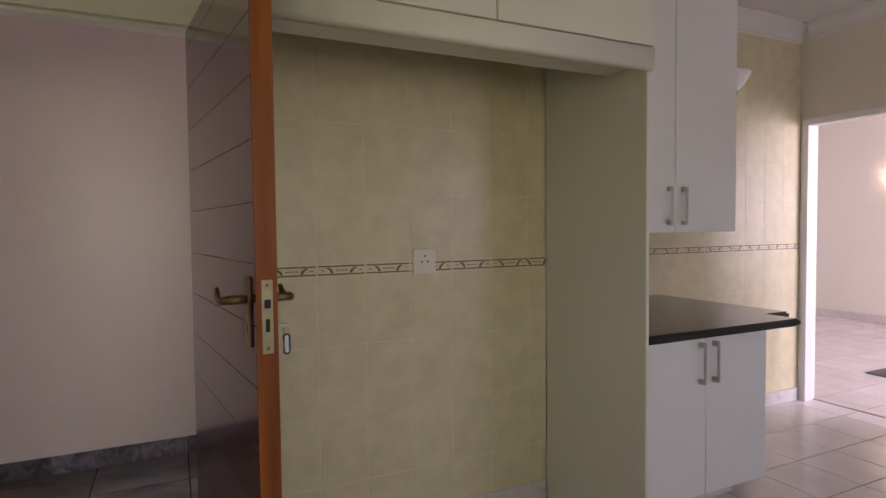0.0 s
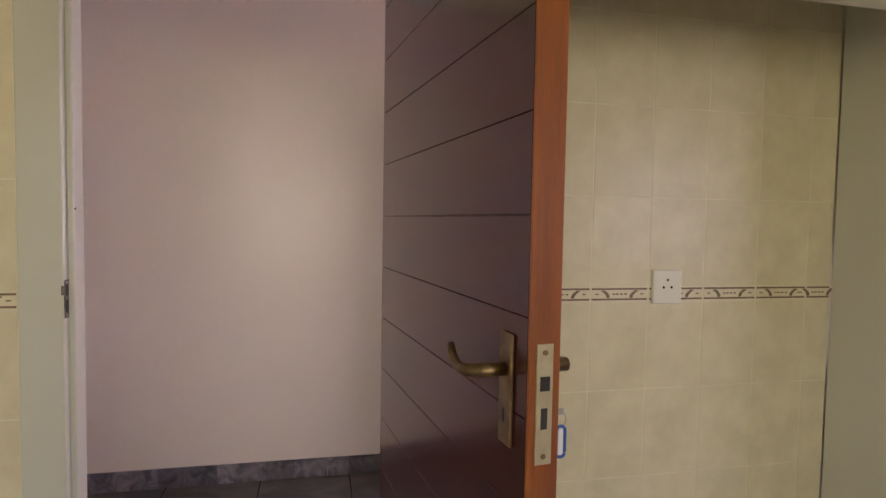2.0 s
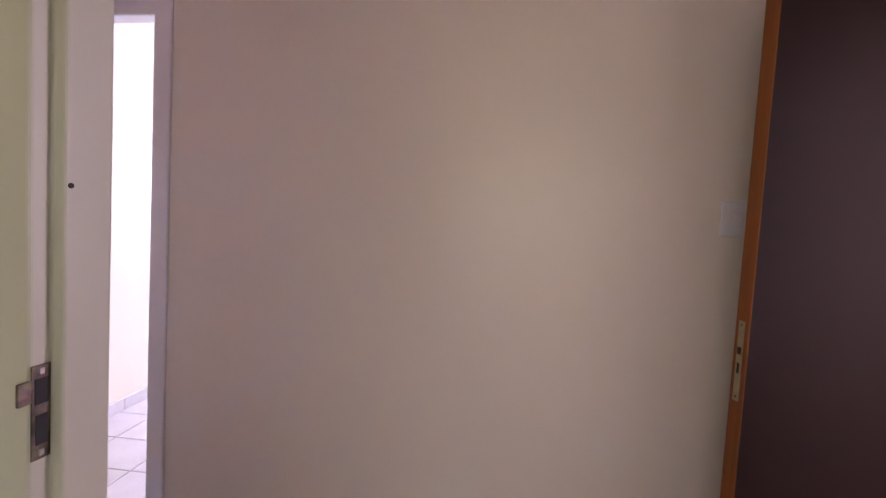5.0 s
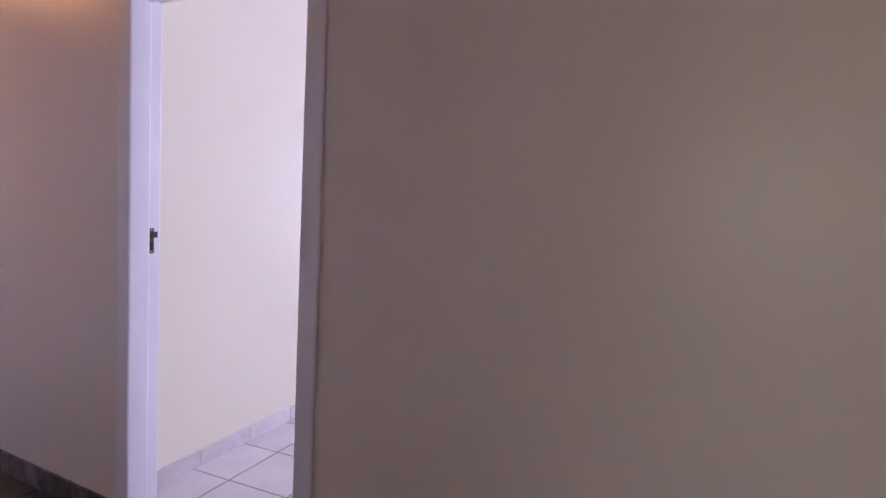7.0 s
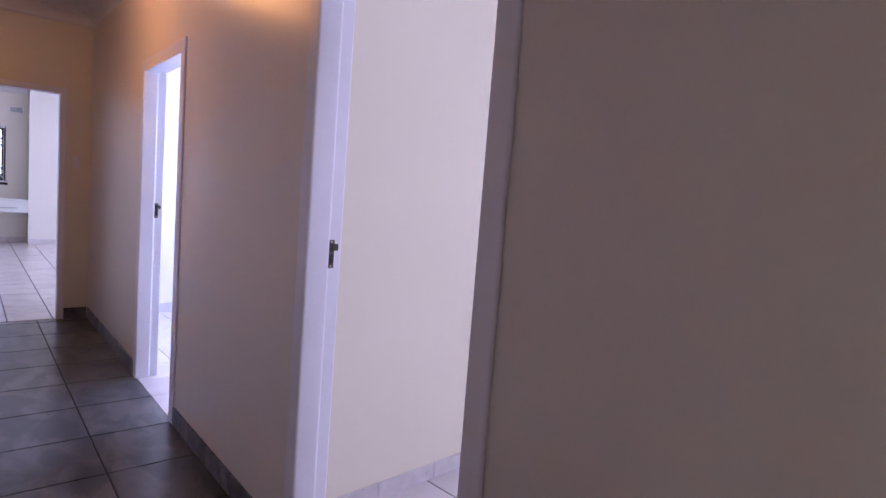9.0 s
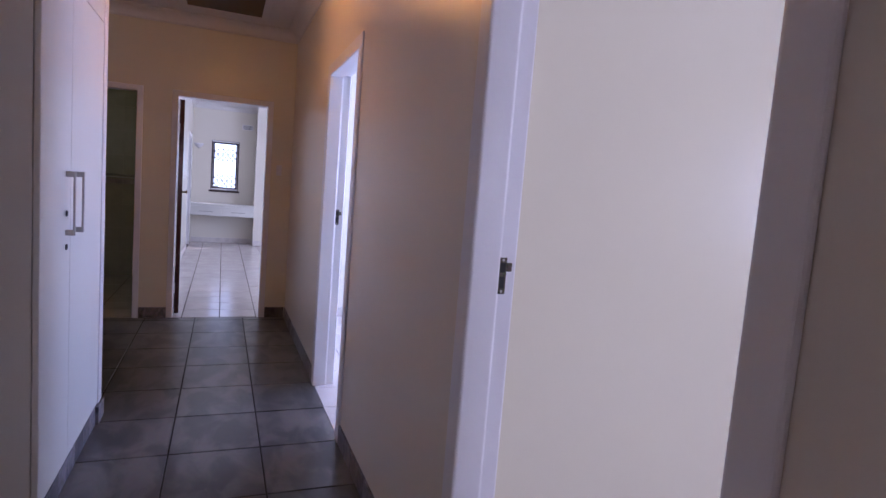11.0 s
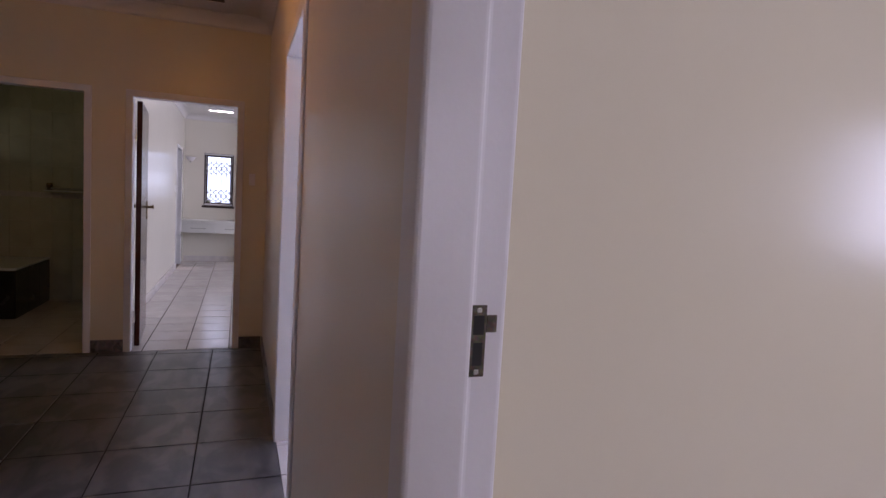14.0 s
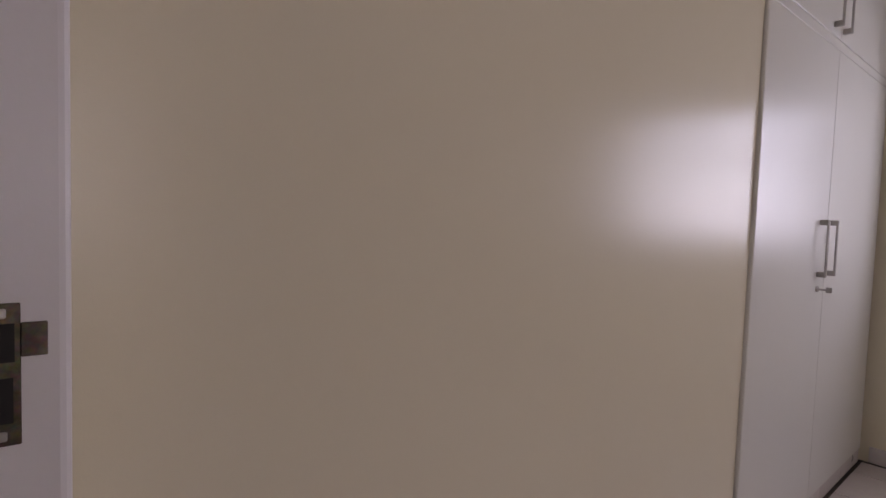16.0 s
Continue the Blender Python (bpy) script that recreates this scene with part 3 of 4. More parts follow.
def plank_door(name, hinge, angle, width, label, planks=True, handles=True, th=0.04, high=2.02, side=1, pitch=0.1525, off=0.037, plate=0.172, lock_z=1.12, handle_z=1.145, wood=WOODD):
    """A leaf hung at hinge; local x runs from the hinge to the latch edge, y through the thickness from 0 to -th*side."""
    d = thing(name, (hinge[0], hinge[1], 0.008), angle, label, "door")
    y0, y1 = (-th, 0.0)
    part("core", B(0, width, y0 + 0.005, y1 - 0.005, 0.0, high, 0.001), wood, d, local=True)
    part("edge_strip", B(width, width + 0.004, y0, y1, 0.0, high, 0.001), WOODE, d, "orange varnished timber latch edge", local=True)
    if planks:
        z = off - pitch
        while z < high:
            a, b = max(0.0, z), min(high, z + pitch)
            if b - a > 0.02:
                for ya, yb in ((y1 - 0.006, y1), (y0, y0 + 0.006)):
                    part("plank", B(0, width - 0.0005, ya, yb, a + 0.0007, b - 0.0007, 0.0012), wood, d, local=True)
            z += pitch
    else:
        for ya, yb in ((y1 - 0.006, y1), (y0, y0 + 0.006)):
            part("face_panel", B(0, width - 0.0005, ya, yb, 0, high, 0.001), wood, d, local=True)
    ym = (y0 + y1) / 2
    lp = part("lock_plate", B(width + 0.004, width + 0.006, ym - 0.013, ym + 0.013, lock_z - plate / 2, lock_z + plate / 2, 0.0006), LOCKP, d, "brass lock face plate", local=True)
    part("latch", B(width + 0.0055, width + 0.0085, ym - 0.007, ym + 0.007, lock_z + 0.02, lock_z + 0.04), DARKM, lp, local=True)
    part("bolt_slot", B(width + 0.0055, width + 0.0068, ym - 0.005, ym + 0.005, lock_z - 0.035, lock_z - 0.005), DARKM, lp, local=True)
    for dz in (plate / 2 - 0.012, -plate / 2 + 0.012):
        part("screw", C((width + 0.0055, ym, lock_z + dz), (width + 0.0072, ym, lock_z + dz), 0.004, 10), BRASS, lp, local=True)
    if handles:
        lever_handle(d, y1, handle_z, 1, (width - 0.06, -1))
        lever_handle(d, y0, handle_z, -1, (width - 0.06, -1))
    for hz in (0.25, 1.75):
        part("hinge", C((-0.006, 0.004, hz - 0.05), (-0.006, 0.004, hz + 0.05), 0.007, 10), FRAME, d, "white painted butt hinge", local=True)
    return d


door1 = plank_door("kitchen_door", (-1.432, -1.683), 187.25, 0.883, "dark-stained plank door standing open, orange edge and brass lever", pitch=0.144, off=0.086, th=0.05, lock_z=1.116, handle_z=1.153)
door2 = plank_door("passage_door", (-0.03, -2.45), 107.2, 0.592, "dark timber door with orange edge, half open, no handle", planks=False, handles=False, plate=0.23, lock_z=1.0, th=0.06, wood=WOODM)
door3 = plank_door("main_bedroom_door", (EA + 0.005, 5.545), 94.5, 0.79, "dark-stained door opened against the bedroom wall", planks=False)
kt = thing("key_tag", (-2.25, -1.82, 1.02), 0, "blue plastic key tag hanging from the door lock", "key tag")
part("key", B(-2.262, -2.258, -1.826, -1.79, 1.088, 1.098, 0.001), STEEL, kt)
bm = bmesh.new()
tube(bm, [Vector((-2.26, -1.822 + 0.008 * math.cos(2 * math.pi * k / 12), 1.080 + 0.012 * math.sin(2 * math.pi * k / 12))) for k in range(13)], [0.0012] * 13, 6)
part("ring", bm, STEEL, kt)
bm = bmesh.new()
loop = [(0.0075 * math.sin(a), 0.0165 * (1 if math.cos(a) > 0 else -1) + 0.0075 * math.cos(a)) for a in (2 * math.pi * k / 20 for k in range(21))]
tube(bm, [Vector((-2.26, -1.822 + p, 1.046 + q)) for p, q in loop], [0.0026] * 21, 8)
smooth(part("tag", bm, BLUE, kt, "blue plastic rim"))
part("tag_label", B(-2.2612, -2.2588, -1.8255, -1.8185, 1.026, 1.066), WHITEM, kt)

# ---- corridor ----
cup = thing("corridor_cupboard", (-1.5, 2.5, 0), 0, "tall white melamine built-in cupboard with steel bar handles", "cupboard")
part("carcass", B(-1.82, -1.222, 1.94, 3.0, 0.1, CEILING - 0.002), MELA, cup)
part("end_panel", B(-1.82, -1.196, 3.004, 3.09, 0.0, CEILING - 0.002, 0.008, seg=2), FRAME, cup, "white painted rounded end stile")
for i in range(8):
    part("plinth_tile", B(-1.82, -1.185 if i == 7 else -1.2, 1.94 + i * 0.144, 1.94 + (i + 1) * 0.144 - 0.001 if i < 7 else 3.1, 0.002, 0.1, 0.0015), STONE, cup, "dark slate plinth tile")
for a, b in ((1.945, 2.365), (2.369, 2.995)):
    part("door", B(-1.22, -1.2, a, b, 0.105, 2.06, 0.002), MELA, cup)
    part("top_door", B(-1.22, -1.2, a, b, 2.065, 2.7, 0.002), MELA, cup)
for y in (2.29, 2.44):
    bar_handle(cup, pose(-1.2, y, 1.196), 0.255)
for z in (1.155, 1.02):
    part("lock", C((-1.2, 2.3, z), (-1.196, 2.3, z), 0.012, 16), DARKM, cup, "small dark cupboard lock")
tagged(skirting("skirting_nook", "y", 3.101, 1, -1.9, -1.186, STONE, 0.145, DARK_L), "", "skirting")

hatch = thing("ceiling_hatch", (-0.65, 4.75, CEILING), 0, "dark brown varnished ceiling trap door in its frame", "ceiling hatch")
part("board", B(-0.95, -0.36, 4.42, 5.02, CEILING - 0.012, CEILING - 0.002, 0.002), HATCH, hatch)
for r in ((-1.0, -0.95, 4.37, 5.07), (-0.36, -0.31, 4.37, 5.07), (-0.95, -0.36, 4.37, 4.42), (-0.95, -0.36, 5.02, 5.07)):
    part("frame_strip", B(*r, CEILING - 0.02, CEILING - 0.001, 0.003), CEIL, hatch)

lamp = thing("ceiling_lamp", (-0.65, 3.1, CEILING), 0, "small hanging ceiling lamp with warm lit glass", "ceiling lamp")
part("ceiling_rose", C((-0.65, 3.1, CEILING), (-0.65, 3.1, CEILING - 0.025), 0.055, 24), WHITEM, lamp)
part("stem", C((-0.65, 3.1, CEILING - 0.024), (-0.65, 3.1, CEILING - 0.075), 0.012, 12), STEEL, lamp)
bm = bmesh.new()
bmesh.ops.create_uvsphere(bm, u_segments=24, v_segments=14, radius=0.08, matrix=pose(-0.65, 3.1, CEILING - 0.125) @ Matrix.Diagonal((1, 1, 0.75, 1)))
smooth(part("glass", bm, WARM, lamp, "glowing warm glass dome"))


def light_switch(axis, f, out, t, z, w, h, label, keys=1):
    s = thing("light_switch", (f, t, z) if axis == "x" else (t, f, z), 0, label, "light switch")
    def P(d0, d1, a0, a1, c0, c1, bev):
        return B(f + out * d0, f + out * d1, a0, a1, c0, c1, bev) if axis == "x" else B(a0, a1, f + out * d0, f + out * d1, c0, c1, bev)
    part("plate", P(0, 0.008, t - w / 2, t + w / 2, z - h / 2, z + h / 2, 0.003), FRAME, s)
    part("rocker", P(0.007, 0.012, t - 0.013, t + 0.013, z - 0.02, z + 0.02, 0.002), FRAME, s)
    return s


light_switch("x", 0.0, -1, -1.885, 1.41, 0.1, 0.112, "white square light switch on the corridor wall")
light_switch("y", 5.4, -1, -0.12, 1.45, 0.05, 0.1, "white light switch beside the bedroom door")

# ---- kitchen ----
nook = thing("fridge_surround", (-1.76, -2.5, 0), 0, "white board surround of an empty fridge recess", "cabinet")
part("side_panel", B(-2.065, -1.424, -3.206, -3.19, 0.0, 2.62, 0.003), LITMELA, nook)
part("side_panel", B(-2.065, -1.424, -1.832, -1.816, 0.0, 2.62, 0.003), LITMELA, nook)
bm = bmesh.new()
box(bm, -2.065, -1.86, -3.189, -1.833, 1.93, 2.62)
part("bridge_cabinet", bm, LITMELA, nook)
prof = [(-2.057, 1.9)] + [(-2.071 - 0.016 * math.sin(radians(a)), 1.916 - 0.016 * math.cos(radians(a))) for a in range(0, 91, 15)] + [(-2.082 - 0.005 * math.cos(radians(a)), 1.979 + 0.005 * math.sin(radians(a))) for a in range(0, 91, 30)] + [(-2.057, 1.984)]
smooth(part("bullnose", extrude_profile(prof, "y", -3.206, -1.816), LITMELA, nook, "rounded white front rail"))
for a, b in ((-3.204, -2.535), (-2.53, -1.818)):
    part("top_door", B(-2.083, -2.065, a, b, 1.99, 2.62, 0.002), LITMELA, nook)
part("filler", B(-2.075, -1.86, -3.204, -1.818, 2.622, CEILING - 0.002), LITMELA, nook)

base = thing("base_cabinet", (-1.55, -3.65, 0), 0, "white melamine base cabinet with two doors and bar handles", "cabinet")
part("carcass", B(-1.93, -1.0, -4.05, -3.208, 0.14, 0.845), MELA, base)
for a, b in ((-3.652, -3.211), (-4.05, -3.656)):
    part("door", B(-1.95, -1.931, a, b, 0.145, 0.842, 0.002), MELA, base)
for i in range(3):
    part("plinth_tile", B(-1.78, -1.76, -4.05 + i * 0.278, -4.05 + (i + 1) * 0.278 - 0.004, 0.002, 0.14, 0.002), LSKIRT, base, "cream tile plinth")
part("plinth_tile", B(-1.757, -1.2, -4.051, -4.035, 0.002, 0.14, 0.002), LSKIRT, base)
for z in (0.1, 0.44):
    part("shelf_edge", B(-1.78, -1.0, -4.3, -4.053, z, z + 0.016, 0.003), MELA, base, "open end shelf")
for y in (-3.612, -3.695):
    bar_handle(base, pose(-1.95, y, 0.73, 0, 0, 180), 0.18)
top = thing("worktop", (-1.55, -3.8, 0.845), 0, "polished black granite worktop with a rounded edge", "worktop")
bm = B(-2.0, -0.99, -4.38, -3.208, 0.846, 0.882)
bmesh.ops.bevel(bm, geom=[e for e in bm.edges if abs(e.verts[0].co.z - e.verts[1].co.z) > 0.01 and e.verts[0].co.x < -1.9 and e.verts[0].co.y < -4], offset=0.16, segments=2, affect="EDGES")
bmesh.ops.bevel(bm, geom=[e for e in bm.edges if abs(e.verts[0].co.z - e.verts[1].co.z) < 0.001], offset=0.01, segments=3, affect="EDGES")
part("slab", bm, GRANITE, top)

upper = thing("wall_cabinet", (-1.35, -3.75, 1.3), 0, "white melamine wall cabinet with steel bar handles", "cabinet")
part("carcass", B(-1.58, -0.99, -4.29, -3.208, 1.29, 2.62), MELA, upper)
for a, b in ((-3.845, -3.211), (-4.29, -3.849)):
    part("door", B(-1.6, -1.581, a, b, 1.288, 2.61, 0.002), MELA, upper)
part("shelf_edge", B(-1.4, -0.99, -4.45, -4.281, 1.3, 1.316, 0.003), MELA, upper, "open end shelf")
part("shelf_edge", B(-1.4, -0.99, -4.45, -4.281, 1.75, 1.766, 0.003), MELA, upper)
for y in (-3.797, -3.896):
    bar_handle(upper, pose(-1.6, y, 1.42, 0, 0, 180), 0.19)

sock = thing("wall_socket", (-1.42, -2.55, 1.18), 0, "cream plastic three-pin wall socket plate", "socket")
part("plate", B(-1.43, -1.42, -2.605, -2.5, 1.125, 1.235, 0.003), PLASTIC, sock)
for dy, dz in ((0, 0.018), (-0.014, -0.006), (0.014, -0.006)):
    part("pin_hole", C((-1.4295, -2.553 + dy, 1.185 + dz), (-1.4312, -2.553 + dy, 1.185 + dz), 0.0042, 10), DARKM, sock)

def sconce(name, axis, f, out, t, z, material, label, k0=1.0):
    s = thing(name, (f, t, z) if axis == "x" else (t, f, z), 0, label, "wall lamp")
    bm = bmesh.new()
    n = 14
    rings = []
    for zz, r in ((z - 0.07 * k0, 0.035 * k0), (z - 0.03 * k0, 0.085 * k0), (z + 0.02 * k0, 0.12 * k0), (z + 0.06 * k0, 0.14 * k0)):
        ring = []
        for k in range(n + 1):
            a = math.pi * k / n
            dt, dn = r * math.cos(a), out * r * 0.75 * math.sin(a)
            ring.append(bm.verts.new((f + dn, t + dt, zz) if axis == "x" else (t + dt, f + dn, zz)))
        rings.append(ring)
    for r0, r1 in zip(rings, rings[1:]):
        for k in range(n):
            bm.faces.new((r0[k], r0[k + 1], r1[k + 1], r1[k]))
    bm.faces.new(rings[0])
    bmesh.ops.recalc_face_normals(bm, faces=bm.faces)
    bmesh.ops.solidify(bm, geom=bm.faces, thickness=0.004)
    smooth(part("shade", bm, material, s, "half-bowl wall lamp shade"))
    c = (f + out * 0.02, t, z - 0.06) if axis == "x" else (t, f + out * 0.02, z - 0.06)
    part("bracket", C((c[0], c[1], z - 0.1 * k0), (c[0], c[1], z - 0.068 * k0), 0.02 * k0, 14), STEEL, s)
    return s


sconce("wall_lamp", "x", -0.98, -1, -5.05, 2.3, FRAME, "white half-bowl wall lamp, unlit, on the kitchen wall")
sconce("wall_lamp", "y", -10.0, 1, 0.45, 1.86, SCONCE_ON, "lit half-bowl wall lamp on the living room wall")
sconce("wall_lamp", "y", 12.05, -1, -1.09, 1.93, FRAME, "white half-bowl wall lamp, unlit, by the window", 0.65)
mat_ob = tagged(part("door_mat", B(-2.2, -0.78, -8.1, -7.05, 0.0, 0.01, 0.004), RUG), "flat grey door mat on the living room tiles", "mat")

# ---- bedroom wardrobe ----
wr = thing("wardrobe", (2.9, 1.5, 0), 0, "white melamine built-in wardrobe with two tall doors", "wardrobe")
part("carcass", B(2.03, 3.76, 1.228, 1.55, 0.08, 2.72), MELA, wr)
part("filler_strip", B(1.978, 2.004, 1.188, 1.5, 0.0, 2.72, 0.006, seg=2), MELA, wr, "narrow rounded upright edge strip")
for i in range(5):
    part("plinth_tile", B(2.01 + i * 0.352, 2.01 + (i + 1) * 0.352 - 0.004, 1.214, 1.227, 0.002, 0.078, 0.0015), LSKIRT, wr, "cream tile plinth")
for a, b in ((2.03, 2.845), (2.849, 3.76)):
    part("door", B(a, b, 1.207, 1.226, 0.082, 1.996, 0.002), MELA, wr)
    part("top_door", B(a, b, 1.207, 1.226, 2.04, 2.70, 0.002), MELA, wr)
part("cross_rail", B(2.03, 3.76, 1.209, 1.227, 1.999, 2.037, 0.001), MELA, wr, "white cross rail between the doors")
for x in (2.745, 2.876):
    bar_handle(wr, pose(x, 1.207, 1.178, 0, 0, -90), 0.235)
    bar_handle(wr, pose(x, 1.207, 2.185, 0, 0, -90), 0.235)
part("lock", C((2.75, 1.207, 1.01), (2.75, 1.199, 1.01), 0.012, 14), STEEL, wr)
part("key", B(2.745, 2.749, 1.172, 1.2, 1.006, 1.014, 0.001), STEEL, wr)
part("key_bow", B(2.744, 2.75, 1.15, 1.172, 0.999, 1.021, 0.002), STEEL, wr)
skewed(wr)


# ---- windows ----
def window(name, axis, f0, f1, a, b, z0, z1, bars=1, transom=None, label="brown timber window with clear glass", s=0.045):
    w = thing(name, ((f0 + f1) / 2, (a + b) / 2, z0) if axis == "x" else ((a + b) / 2, (f0 + f1) / 2, z0), 0, label, "window", "", "structure")
    m = (f0 + f1) / 2
    def P(d0, d1, t0, t1, c0, c1, bev=0.003):
        return B(m + d0, m + d1, t0, t1, c0, c1, bev) if axis == "x" else B(t0, t1, m + d0, m + d1, c0, c1, bev)
    for t0, t1, c0, c1 in ((a, a + s, z0, z1), (b - s, b, z0, z1), (a + s, b - s, z0, z0 + s), (a + s, b - s, z1 - s, z1)):
        part("window_frame", P(-0.03, 0.03, t0, t1, c0, c1), BROWNM, w)
    for k in range(1, bars + 1):
        c = a + (b - a) * k / (bars + 1)
        part("mullion", P(-0.02, 0.02, c - 0.02, c + 0.02, z0 + s, z1 - s), BROWNM, w)
    if transom:
        part("transom", P(-0.02, 0.02, a + s, b - s, transom - 0.02, transom + 0.02), BROWNM, w)
    g = part("pane", P(-0.003, 0.003, a + s, b - s, z0 + s, z1 - s, 0), GLASS, w)
    g.visible_shadow = False
    return w


window("window_1", "x", 3.81, 3.96, -0.05, 1.08, 1.12, 2.0, 0, 1.7)
window("window_2", "x", 2.9, 3.05, 3.2, 4.6, 0.95, 2.05, 1)
window("window_3", "x", 3.6, 3.75, 7.2, 10.0, 0.9, 2.1, 2)
w4 = window("window_4", "y", 12.05, 12.2, -0.85, -0.33, 1.07, 2.06, 0, None, "brown timber window behind a white folding security grille", 0.06)
part("sill", B(-0.88, -0.3, 12.0, 12.06, 1.03, 1.068, 0.004), BROWNM, w4, "brown window sill")
window("window_5", "x", -6.15, -6.0, -3.0, 0.5, 1.0, 2.1, 3)
# Second kitchen window, unseen, added for the end fill lamp.
window("added_window_10", "x", -6.15, -6.0, -5.7, -4.9, 0.9, 2.1, 0)
window("window_6", "x", -4.65, -4.5, -9.2, -6.8, 0.85, 2.15, 2)
# Added window, out of view, where the passage fill lamp stands.
window("added_window_8", "x", 0.0, 0.12, -4.25, -2.85, 0.85, 2.05, 1)
# Unseen window, added to go with the bedroom's south fill lamp.
window("added_window_9", "y", -2.6, -2.5, 0.3, 1.3, 0.9, 2.1, 1)
window("window_7", "x", -3.12, -3.0, 6.3, 6.9, 1.6, 2.2, 0)

# folding trellis grille in front of the small window
gr = thing("security_grille", (-0.59, 12.02, 1.08), 0, "white folding trellis security grille over the window", "security grille")
for k in range(6):
    x = -0.82 + k * 0.092
    part("upright", B(x - 0.006, x + 0.006, 12.03, 12.04, 1.09, 2.04, 0.002), GREYM, gr)
for k in range(5):
    x = -0.82 + k * 0.092
    for zc in (1.2, 1.32, 1.72, 1.84):
        for s in (-1, 1):
            part("lattice_strip", C((x, 12.026, zc - s * 0.06), (x + 0.092, 12.026, zc + s * 0.06), 0.0085, 6), GREYM, gr)
for z in (1.09, 2.04):
    part("rail", B(-0.84, -0.34, 12.022, 12.048, z - 0.012, z + 0.012, 0.003), WHITEM, gr)

# ---- main bedroom ----
van = thing("floating_dressing_table", (-0.55, 11.85, 0.48), 0, "white wall-hung dressing table with two shallow drawers", "dressing table")
part("carcass", B(-1.195, -0.025, 11.62, 12.045, 0.565, 0.76), MELA, van)
part("top", B(-1.198, -0.022, 11.58, 12.048, 0.76, 0.8, 0.004), MELA, van)
for a, b in ((-1.19, -0.615), (-0.605, -0.03)):
    dr = part("drawer", B(a, b, 11.6, 11.619, 0.57, 0.755, 0.002), MELA, van)
    part("pull", B((a + b) / 2 - 0.13, (a + b) / 2 + 0.13, 11.585, 11.6, 0.645, 0.657, 0.002), STEEL, dr)
vent = thing("air_vent", (-0.18, 12.05, 2.37), 0, "pale slotted wall air vent", "air vent")
part("frame", B(-0.29, -0.08, 12.035, 12.049, 2.32, 2.42, 0.003), FRAME, vent)
for k in range(4):
    part("slot", B(-0.275, -0.095, 12.0335, 12.0345, 2.335 + k * 0.02, 2.343 + k * 0.02), DARKM, vent)
cl = thing("ceiling_lamp", (-0.4, 10.85, CEILING), 0, "flat white ceiling light panel in the bedroom", "ceiling lamp")
part("frame", B(-0.74, -0.34, 10.82, 10.95, CEILING - 0.05, CEILING - 0.001, 0.006), WHITEM, cl)
part("diffuser", B(-0.73, -0.35, 10.83, 10.94, CEILING - 0.056, CEILING - 0.049, 0.003), PANEL_ON, cl, "lit white diffuser")
light_switch("x", -1.2, 1, 10.55, 1.35, 0.07, 0.11, "white light switch by the ensuite doorway")

# ---- bathroom ----
tub = thing("built_in_bath", (-2.6, 7.1, 0), 0, "white bath built into a dark tiled surround", "bath")
part("surround", B(-2.99, -2.22, 6.75, 7.79, 0.0, 0.47), TUBT, tub)
for i in range(3):
    part("tile", B(-2.99 + i * 0.257, -2.99 + (i + 1) * 0.257 - 0.003, 6.742, 6.75, 0.003, 0.468, 0.001), TUBT, tub)
    part("tile", B(-2.22, -2.212, 6.75 + i * 0.347, 6.75 + (i + 1) * 0.347 - 0.003, 0.003, 0.468, 0.001), TUBT, tub)
part("rim", B(-2.99, -2.205, 6.735, 7.79, 0.47, 0.495, 0.008), ENAMEL, tub)
shelf = thing("bath_shelf", (-2.0, 7.75, 1.27), 0, "chrome towel shelf with a small jar on the bathroom wall", "shelf")
part("rail", C((-2.24, 7.72, 1.27), (-1.6, 7.72, 1.27), 0.012), STEEL, shelf)
part("board", B(-2.24, -1.6, 7.66, 7.792, 1.235, 1.25, 0.003), ENAMEL, shelf)
jar = thing("small_jar", (-2.2, 7.74, 1.25), 0, "small brown jar on the bathroom shelf", "jar")
part("body", C((-2.2, 7.735, 1.251), (-2.2, 7.735, 1.31), 0.03, 16), HATCH, jar)
part("lid", C((-2.2, 7.735, 1.311), (-2.2, 7.735, 1.33), 0.031, 16), BRASS, jar)

pipe = thing("pipe_stub", (-1.1, -4.36, 0.36), 0, "short grey pipe stub from the kitchen wall", "pipe")
part("pipe", C((-0.99, -4.3, 0.36), (-1.42, -4.3, 0.36), 0.016), STEEL, pipe)
part("cap", C((-1.4, -4.3, 0.36), (-1.44, -4.3, 0.36), 0.02), PLASTIC, pipe)
wedge = thing("door_wedge", (-1.66, -4.2, 0), 0, "white plastic door wedge on the kitchen floor", "door wedge")
part("wedge", extrude_profile([(-4.27, 0.001), (-4.1, 0.001), (-4.1, 0.09)], "x", -1.69, -1.63), WHITEM, wedge)

# ---- garden outside the small window ----
random.seed(5)
hedge = bmesh.new()
for k in range(3200):
    c = Vector((random.uniform(-6, 5), 20 + random.gauss(0, 0.8), random.uniform(-0.3, 0.9 + 0.5 * noise.noise(Vector((k * 0.37, 0, 0))))))
    n = Vector((random.uniform(-1, 1), random.uniform(-1, 1), random.uniform(-0.5, 1))).normalized()
    t = n.orthogonal().normalized()
    u = n.cross(t)
    s = random.uniform(0.07, 0.16)
    hedge.faces.new([hedge.verts.new(c + t * s * a + u * s * 0.55 * b) for a, b in ((-1, 0), (0, -1), (1, 0), (0, 1))])
tagged(part("hedge", hedge, LEAF), "loose green garden hedge outside the window", "hedge", "", "stuff")

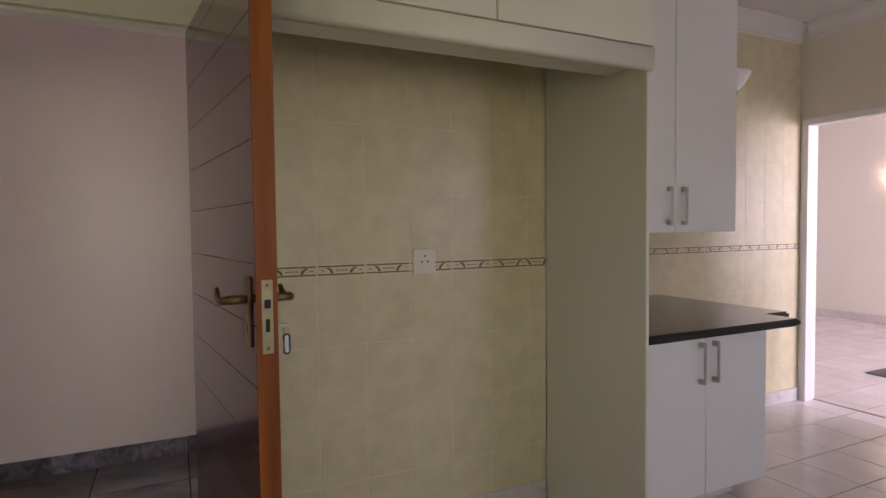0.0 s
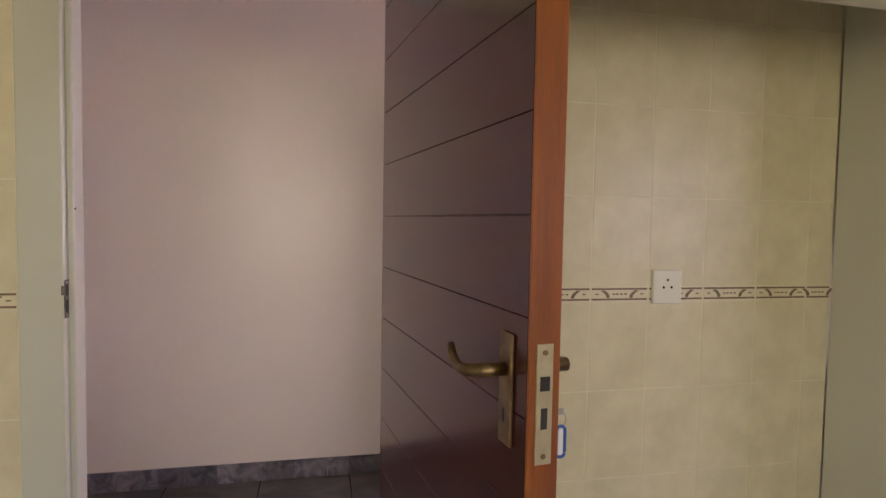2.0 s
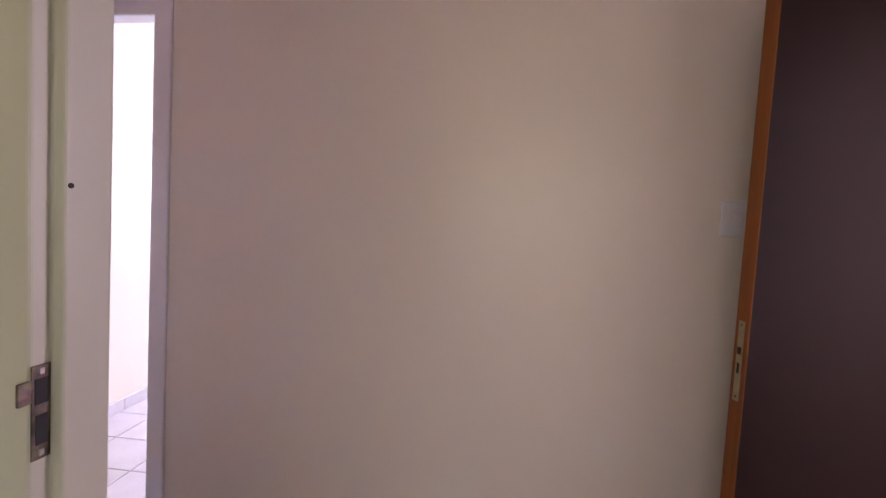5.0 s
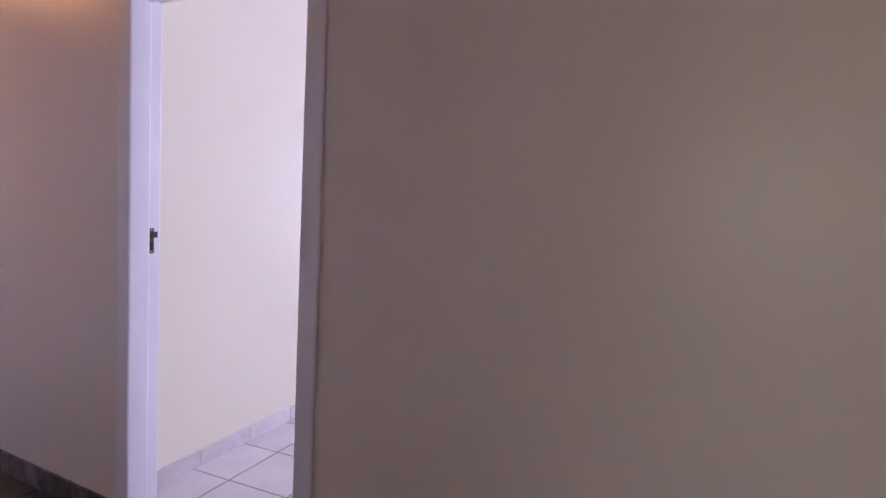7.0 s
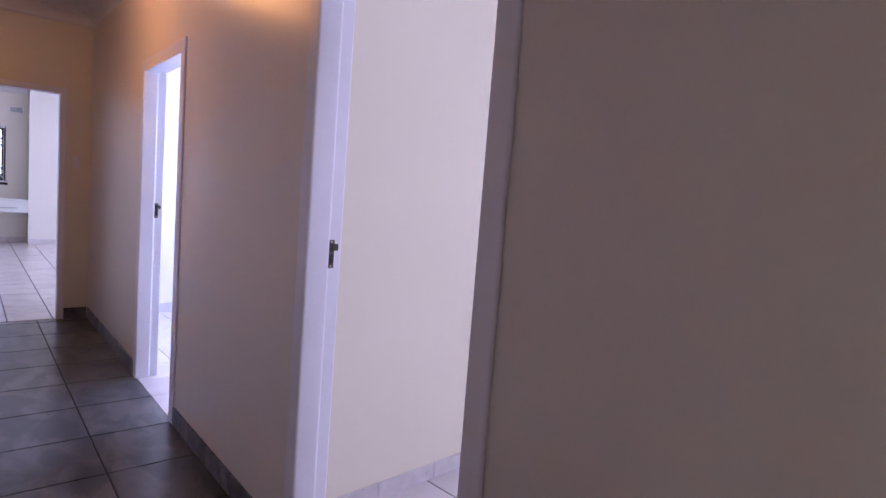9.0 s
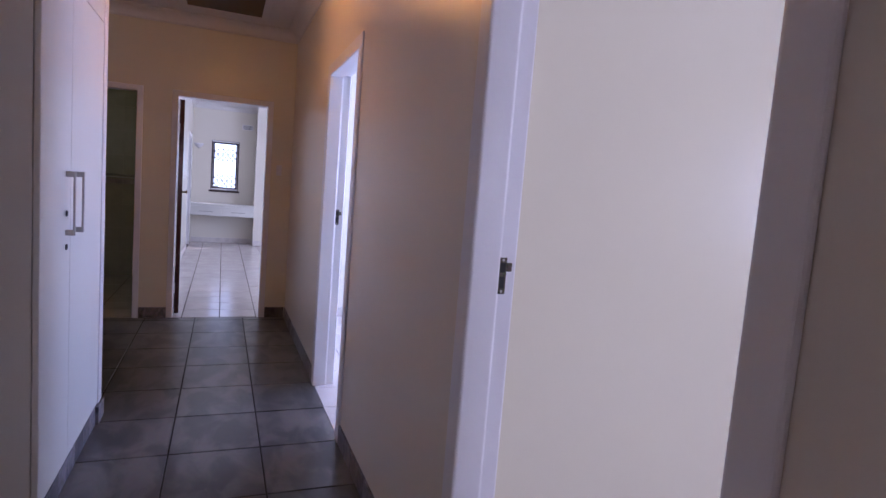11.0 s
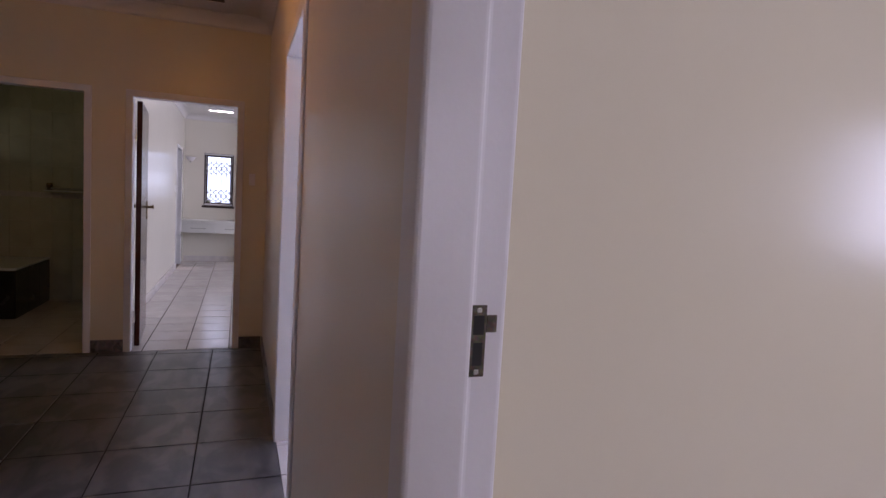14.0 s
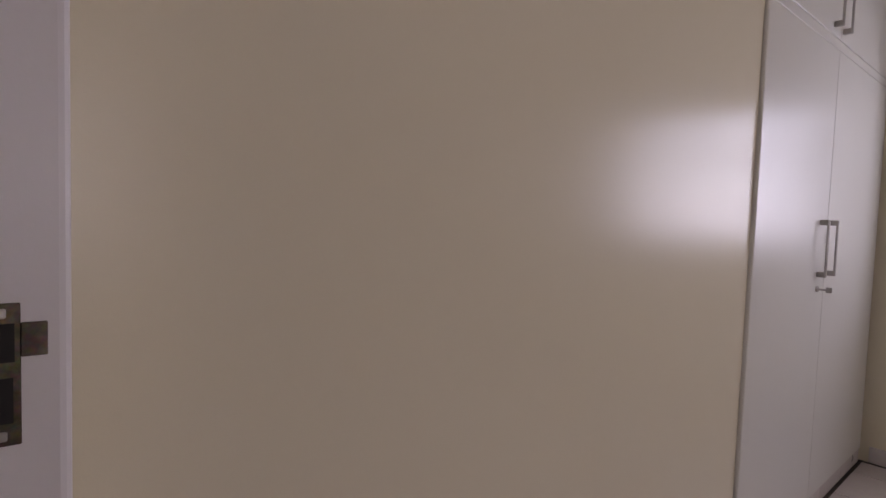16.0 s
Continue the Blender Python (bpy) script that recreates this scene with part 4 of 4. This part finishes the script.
tagged(part("backdrop", B(-90, 90, 75, 75.1, -0.4, 70), SKYGLOW), "plain pale blue sky in the distance", "sky", "", "structure")

# ---- wall tiles and floor tiles ----
def border_mesh(w):
    """A border tile, length w along local y, with two printed lines and leaf marks, face to -x."""
    bm = B(-0.008, 0, -w / 2 + 0.001, w / 2 - 0.001, -0.0225, 0.0225, 0.001)
    for z in (-0.0165, 0.0165):
        box(bm, -0.0086, -0.0075, -w / 2 + 0.004, w / 2 - 0.004, z - 0.0028, z + 0.0028, mi=1)
    for s in (-1, 1):
        for k in range(5):
            t = k / 4
            y = s * (0.04 + 0.016 * t * t)
            box(bm, -0.0086, -0.0075, y - 0.0055 - 0.002 * t, y + 0.0055 + 0.001 * t, -0.012 + 0.0048 * k, -0.0072 + 0.0048 * k, mi=1)
        box(bm, -0.0086, -0.0075, s * 0.078 - 0.006, s * 0.078 + 0.006, -0.0018, 0.0018, mi=1)
    for y in (-0.02, -0.006, 0.008, 0.02):
        box(bm, -0.0086, -0.0075, y - 0.0045, y + 0.0045, -0.0022, 0.0022, mi=1)
    me = bpy.data.meshes.new("border_tile")
    bm.to_mesh(me), bm.free()
    me.materials.append(WTILE), me.materials.append(BROWN)
    return me


def tiled_face(parent, f, a0, a1, z1, oa, w=0.2, hz=0.285, low=0.0):
    part("grout", B(f - 0.0074, f + 0.001, a0, a1, low, z1), WGROUT, parent)
    wall_tiles(parent, "x", f, -1, a0, a1, low, 1.134, w, hz, oa, 1.134 - 4 * hz, WTILE)
    wall_tiles(parent, "x", f, -1, a0, a1, 1.181, z1, w, hz, oa, 1.181, WTILE)
    me = border_mesh(w)
    for k in range(math.ceil((a0 - oa) / w), math.floor((a1 - oa) / w)):
        ob = new("border_tile", me)
        ob.parent = parent
        ob.location = (f, oa + (k + 0.5) * w, 1.1575)
    for k, lo, hi in ((0, a0, oa + math.ceil((a0 - oa) / w) * w), (1, oa + math.floor((a1 - oa) / w) * w, a1)):
        if hi - lo > 0.02:
            ob = new("border_tile", border_mesh(hi - lo))
            ob.parent = parent
            ob.location = (f, (lo + hi) / 2, 1.1575)


tiled_face(kitchen_wall, -1.412, -3.1895, -1.834, 2.6, -2.09)
tiled_face(kitchen_wall, -1.412, K1 + 0.122, 0.89, 2.6, K1 + 0.122)
tiled_face(return_wall, -0.98, -5.79, -3.26, 2.64, -5.79, low=0.0)
wall_tiles(bath_back, "y", 7.8, -1, -2.99, -1.34, 0.0, 1.16, 0.2, 0.3, -2.99, 0.0, BATHT)
wall_tiles(bath_back, "y", 7.8, -1, -2.99, -1.34, 1.22, 2.7, 0.2, 0.3, -2.99, 1.22, BATHT)
wall_tiles(bath_back, "y", 7.8, -1, -2.99, -1.34, 1.16, 1.22, 0.1, 0.06, -2.99, 1.16, LSKIRT)

floor_tiles(corr_floor, -1.33, -0.001, -2.48, 2.989, 0.424, 0.461, -0.396, 3.45, SLATE, 0.008)
floor_tiles(corr_floor, -3.19, -0.001, 2.989, 5.395, 0.424, 0.461, -0.396, 3.45, SLATE, 0.008)
floor_tiles(bed_floor, 0.03, 3.78, -2.45, 1.199, 0.345, 0.335, 0.826, 0.968, FTILE, 0.0075, turn=SKEW)
floor_tiles(spare_floor, 0.002, 2.89, 1.97, 5.39, 0.337, 0.337, 0.3, 0.3, FTILE)
floor_tiles(main_floor, -1.19, 2.6, 5.402, 12.04, 0.335, 0.335, -0.605, 5.41, FTILE, 0.009)
floor_tiles(bath_floor, -2.99, -1.34, 5.402, 7.79, 0.335, 0.335, -1.34, 5.41, FTILE)
floor_tiles(kit_floor, -3.4, -0.99, -5.9, -3.2, 0.335, 0.335, -1.69, -4.36, FTILE)
floor_tiles(kit_floor, -5.99, -1.43, -3.2, 0.88, 0.335, 0.335, -1.69, -4.36, FTILE)
floor_tiles(kit_floor, -5.99, -3.4, -5.9, -3.2, 0.335, 0.335, -1.69, -4.36, FTILE)
floor_tiles(liv_floor, -2.6, 2.5, -9.99, -5.93, 0.335, 0.335, -1.69, -4.36, FTILE)
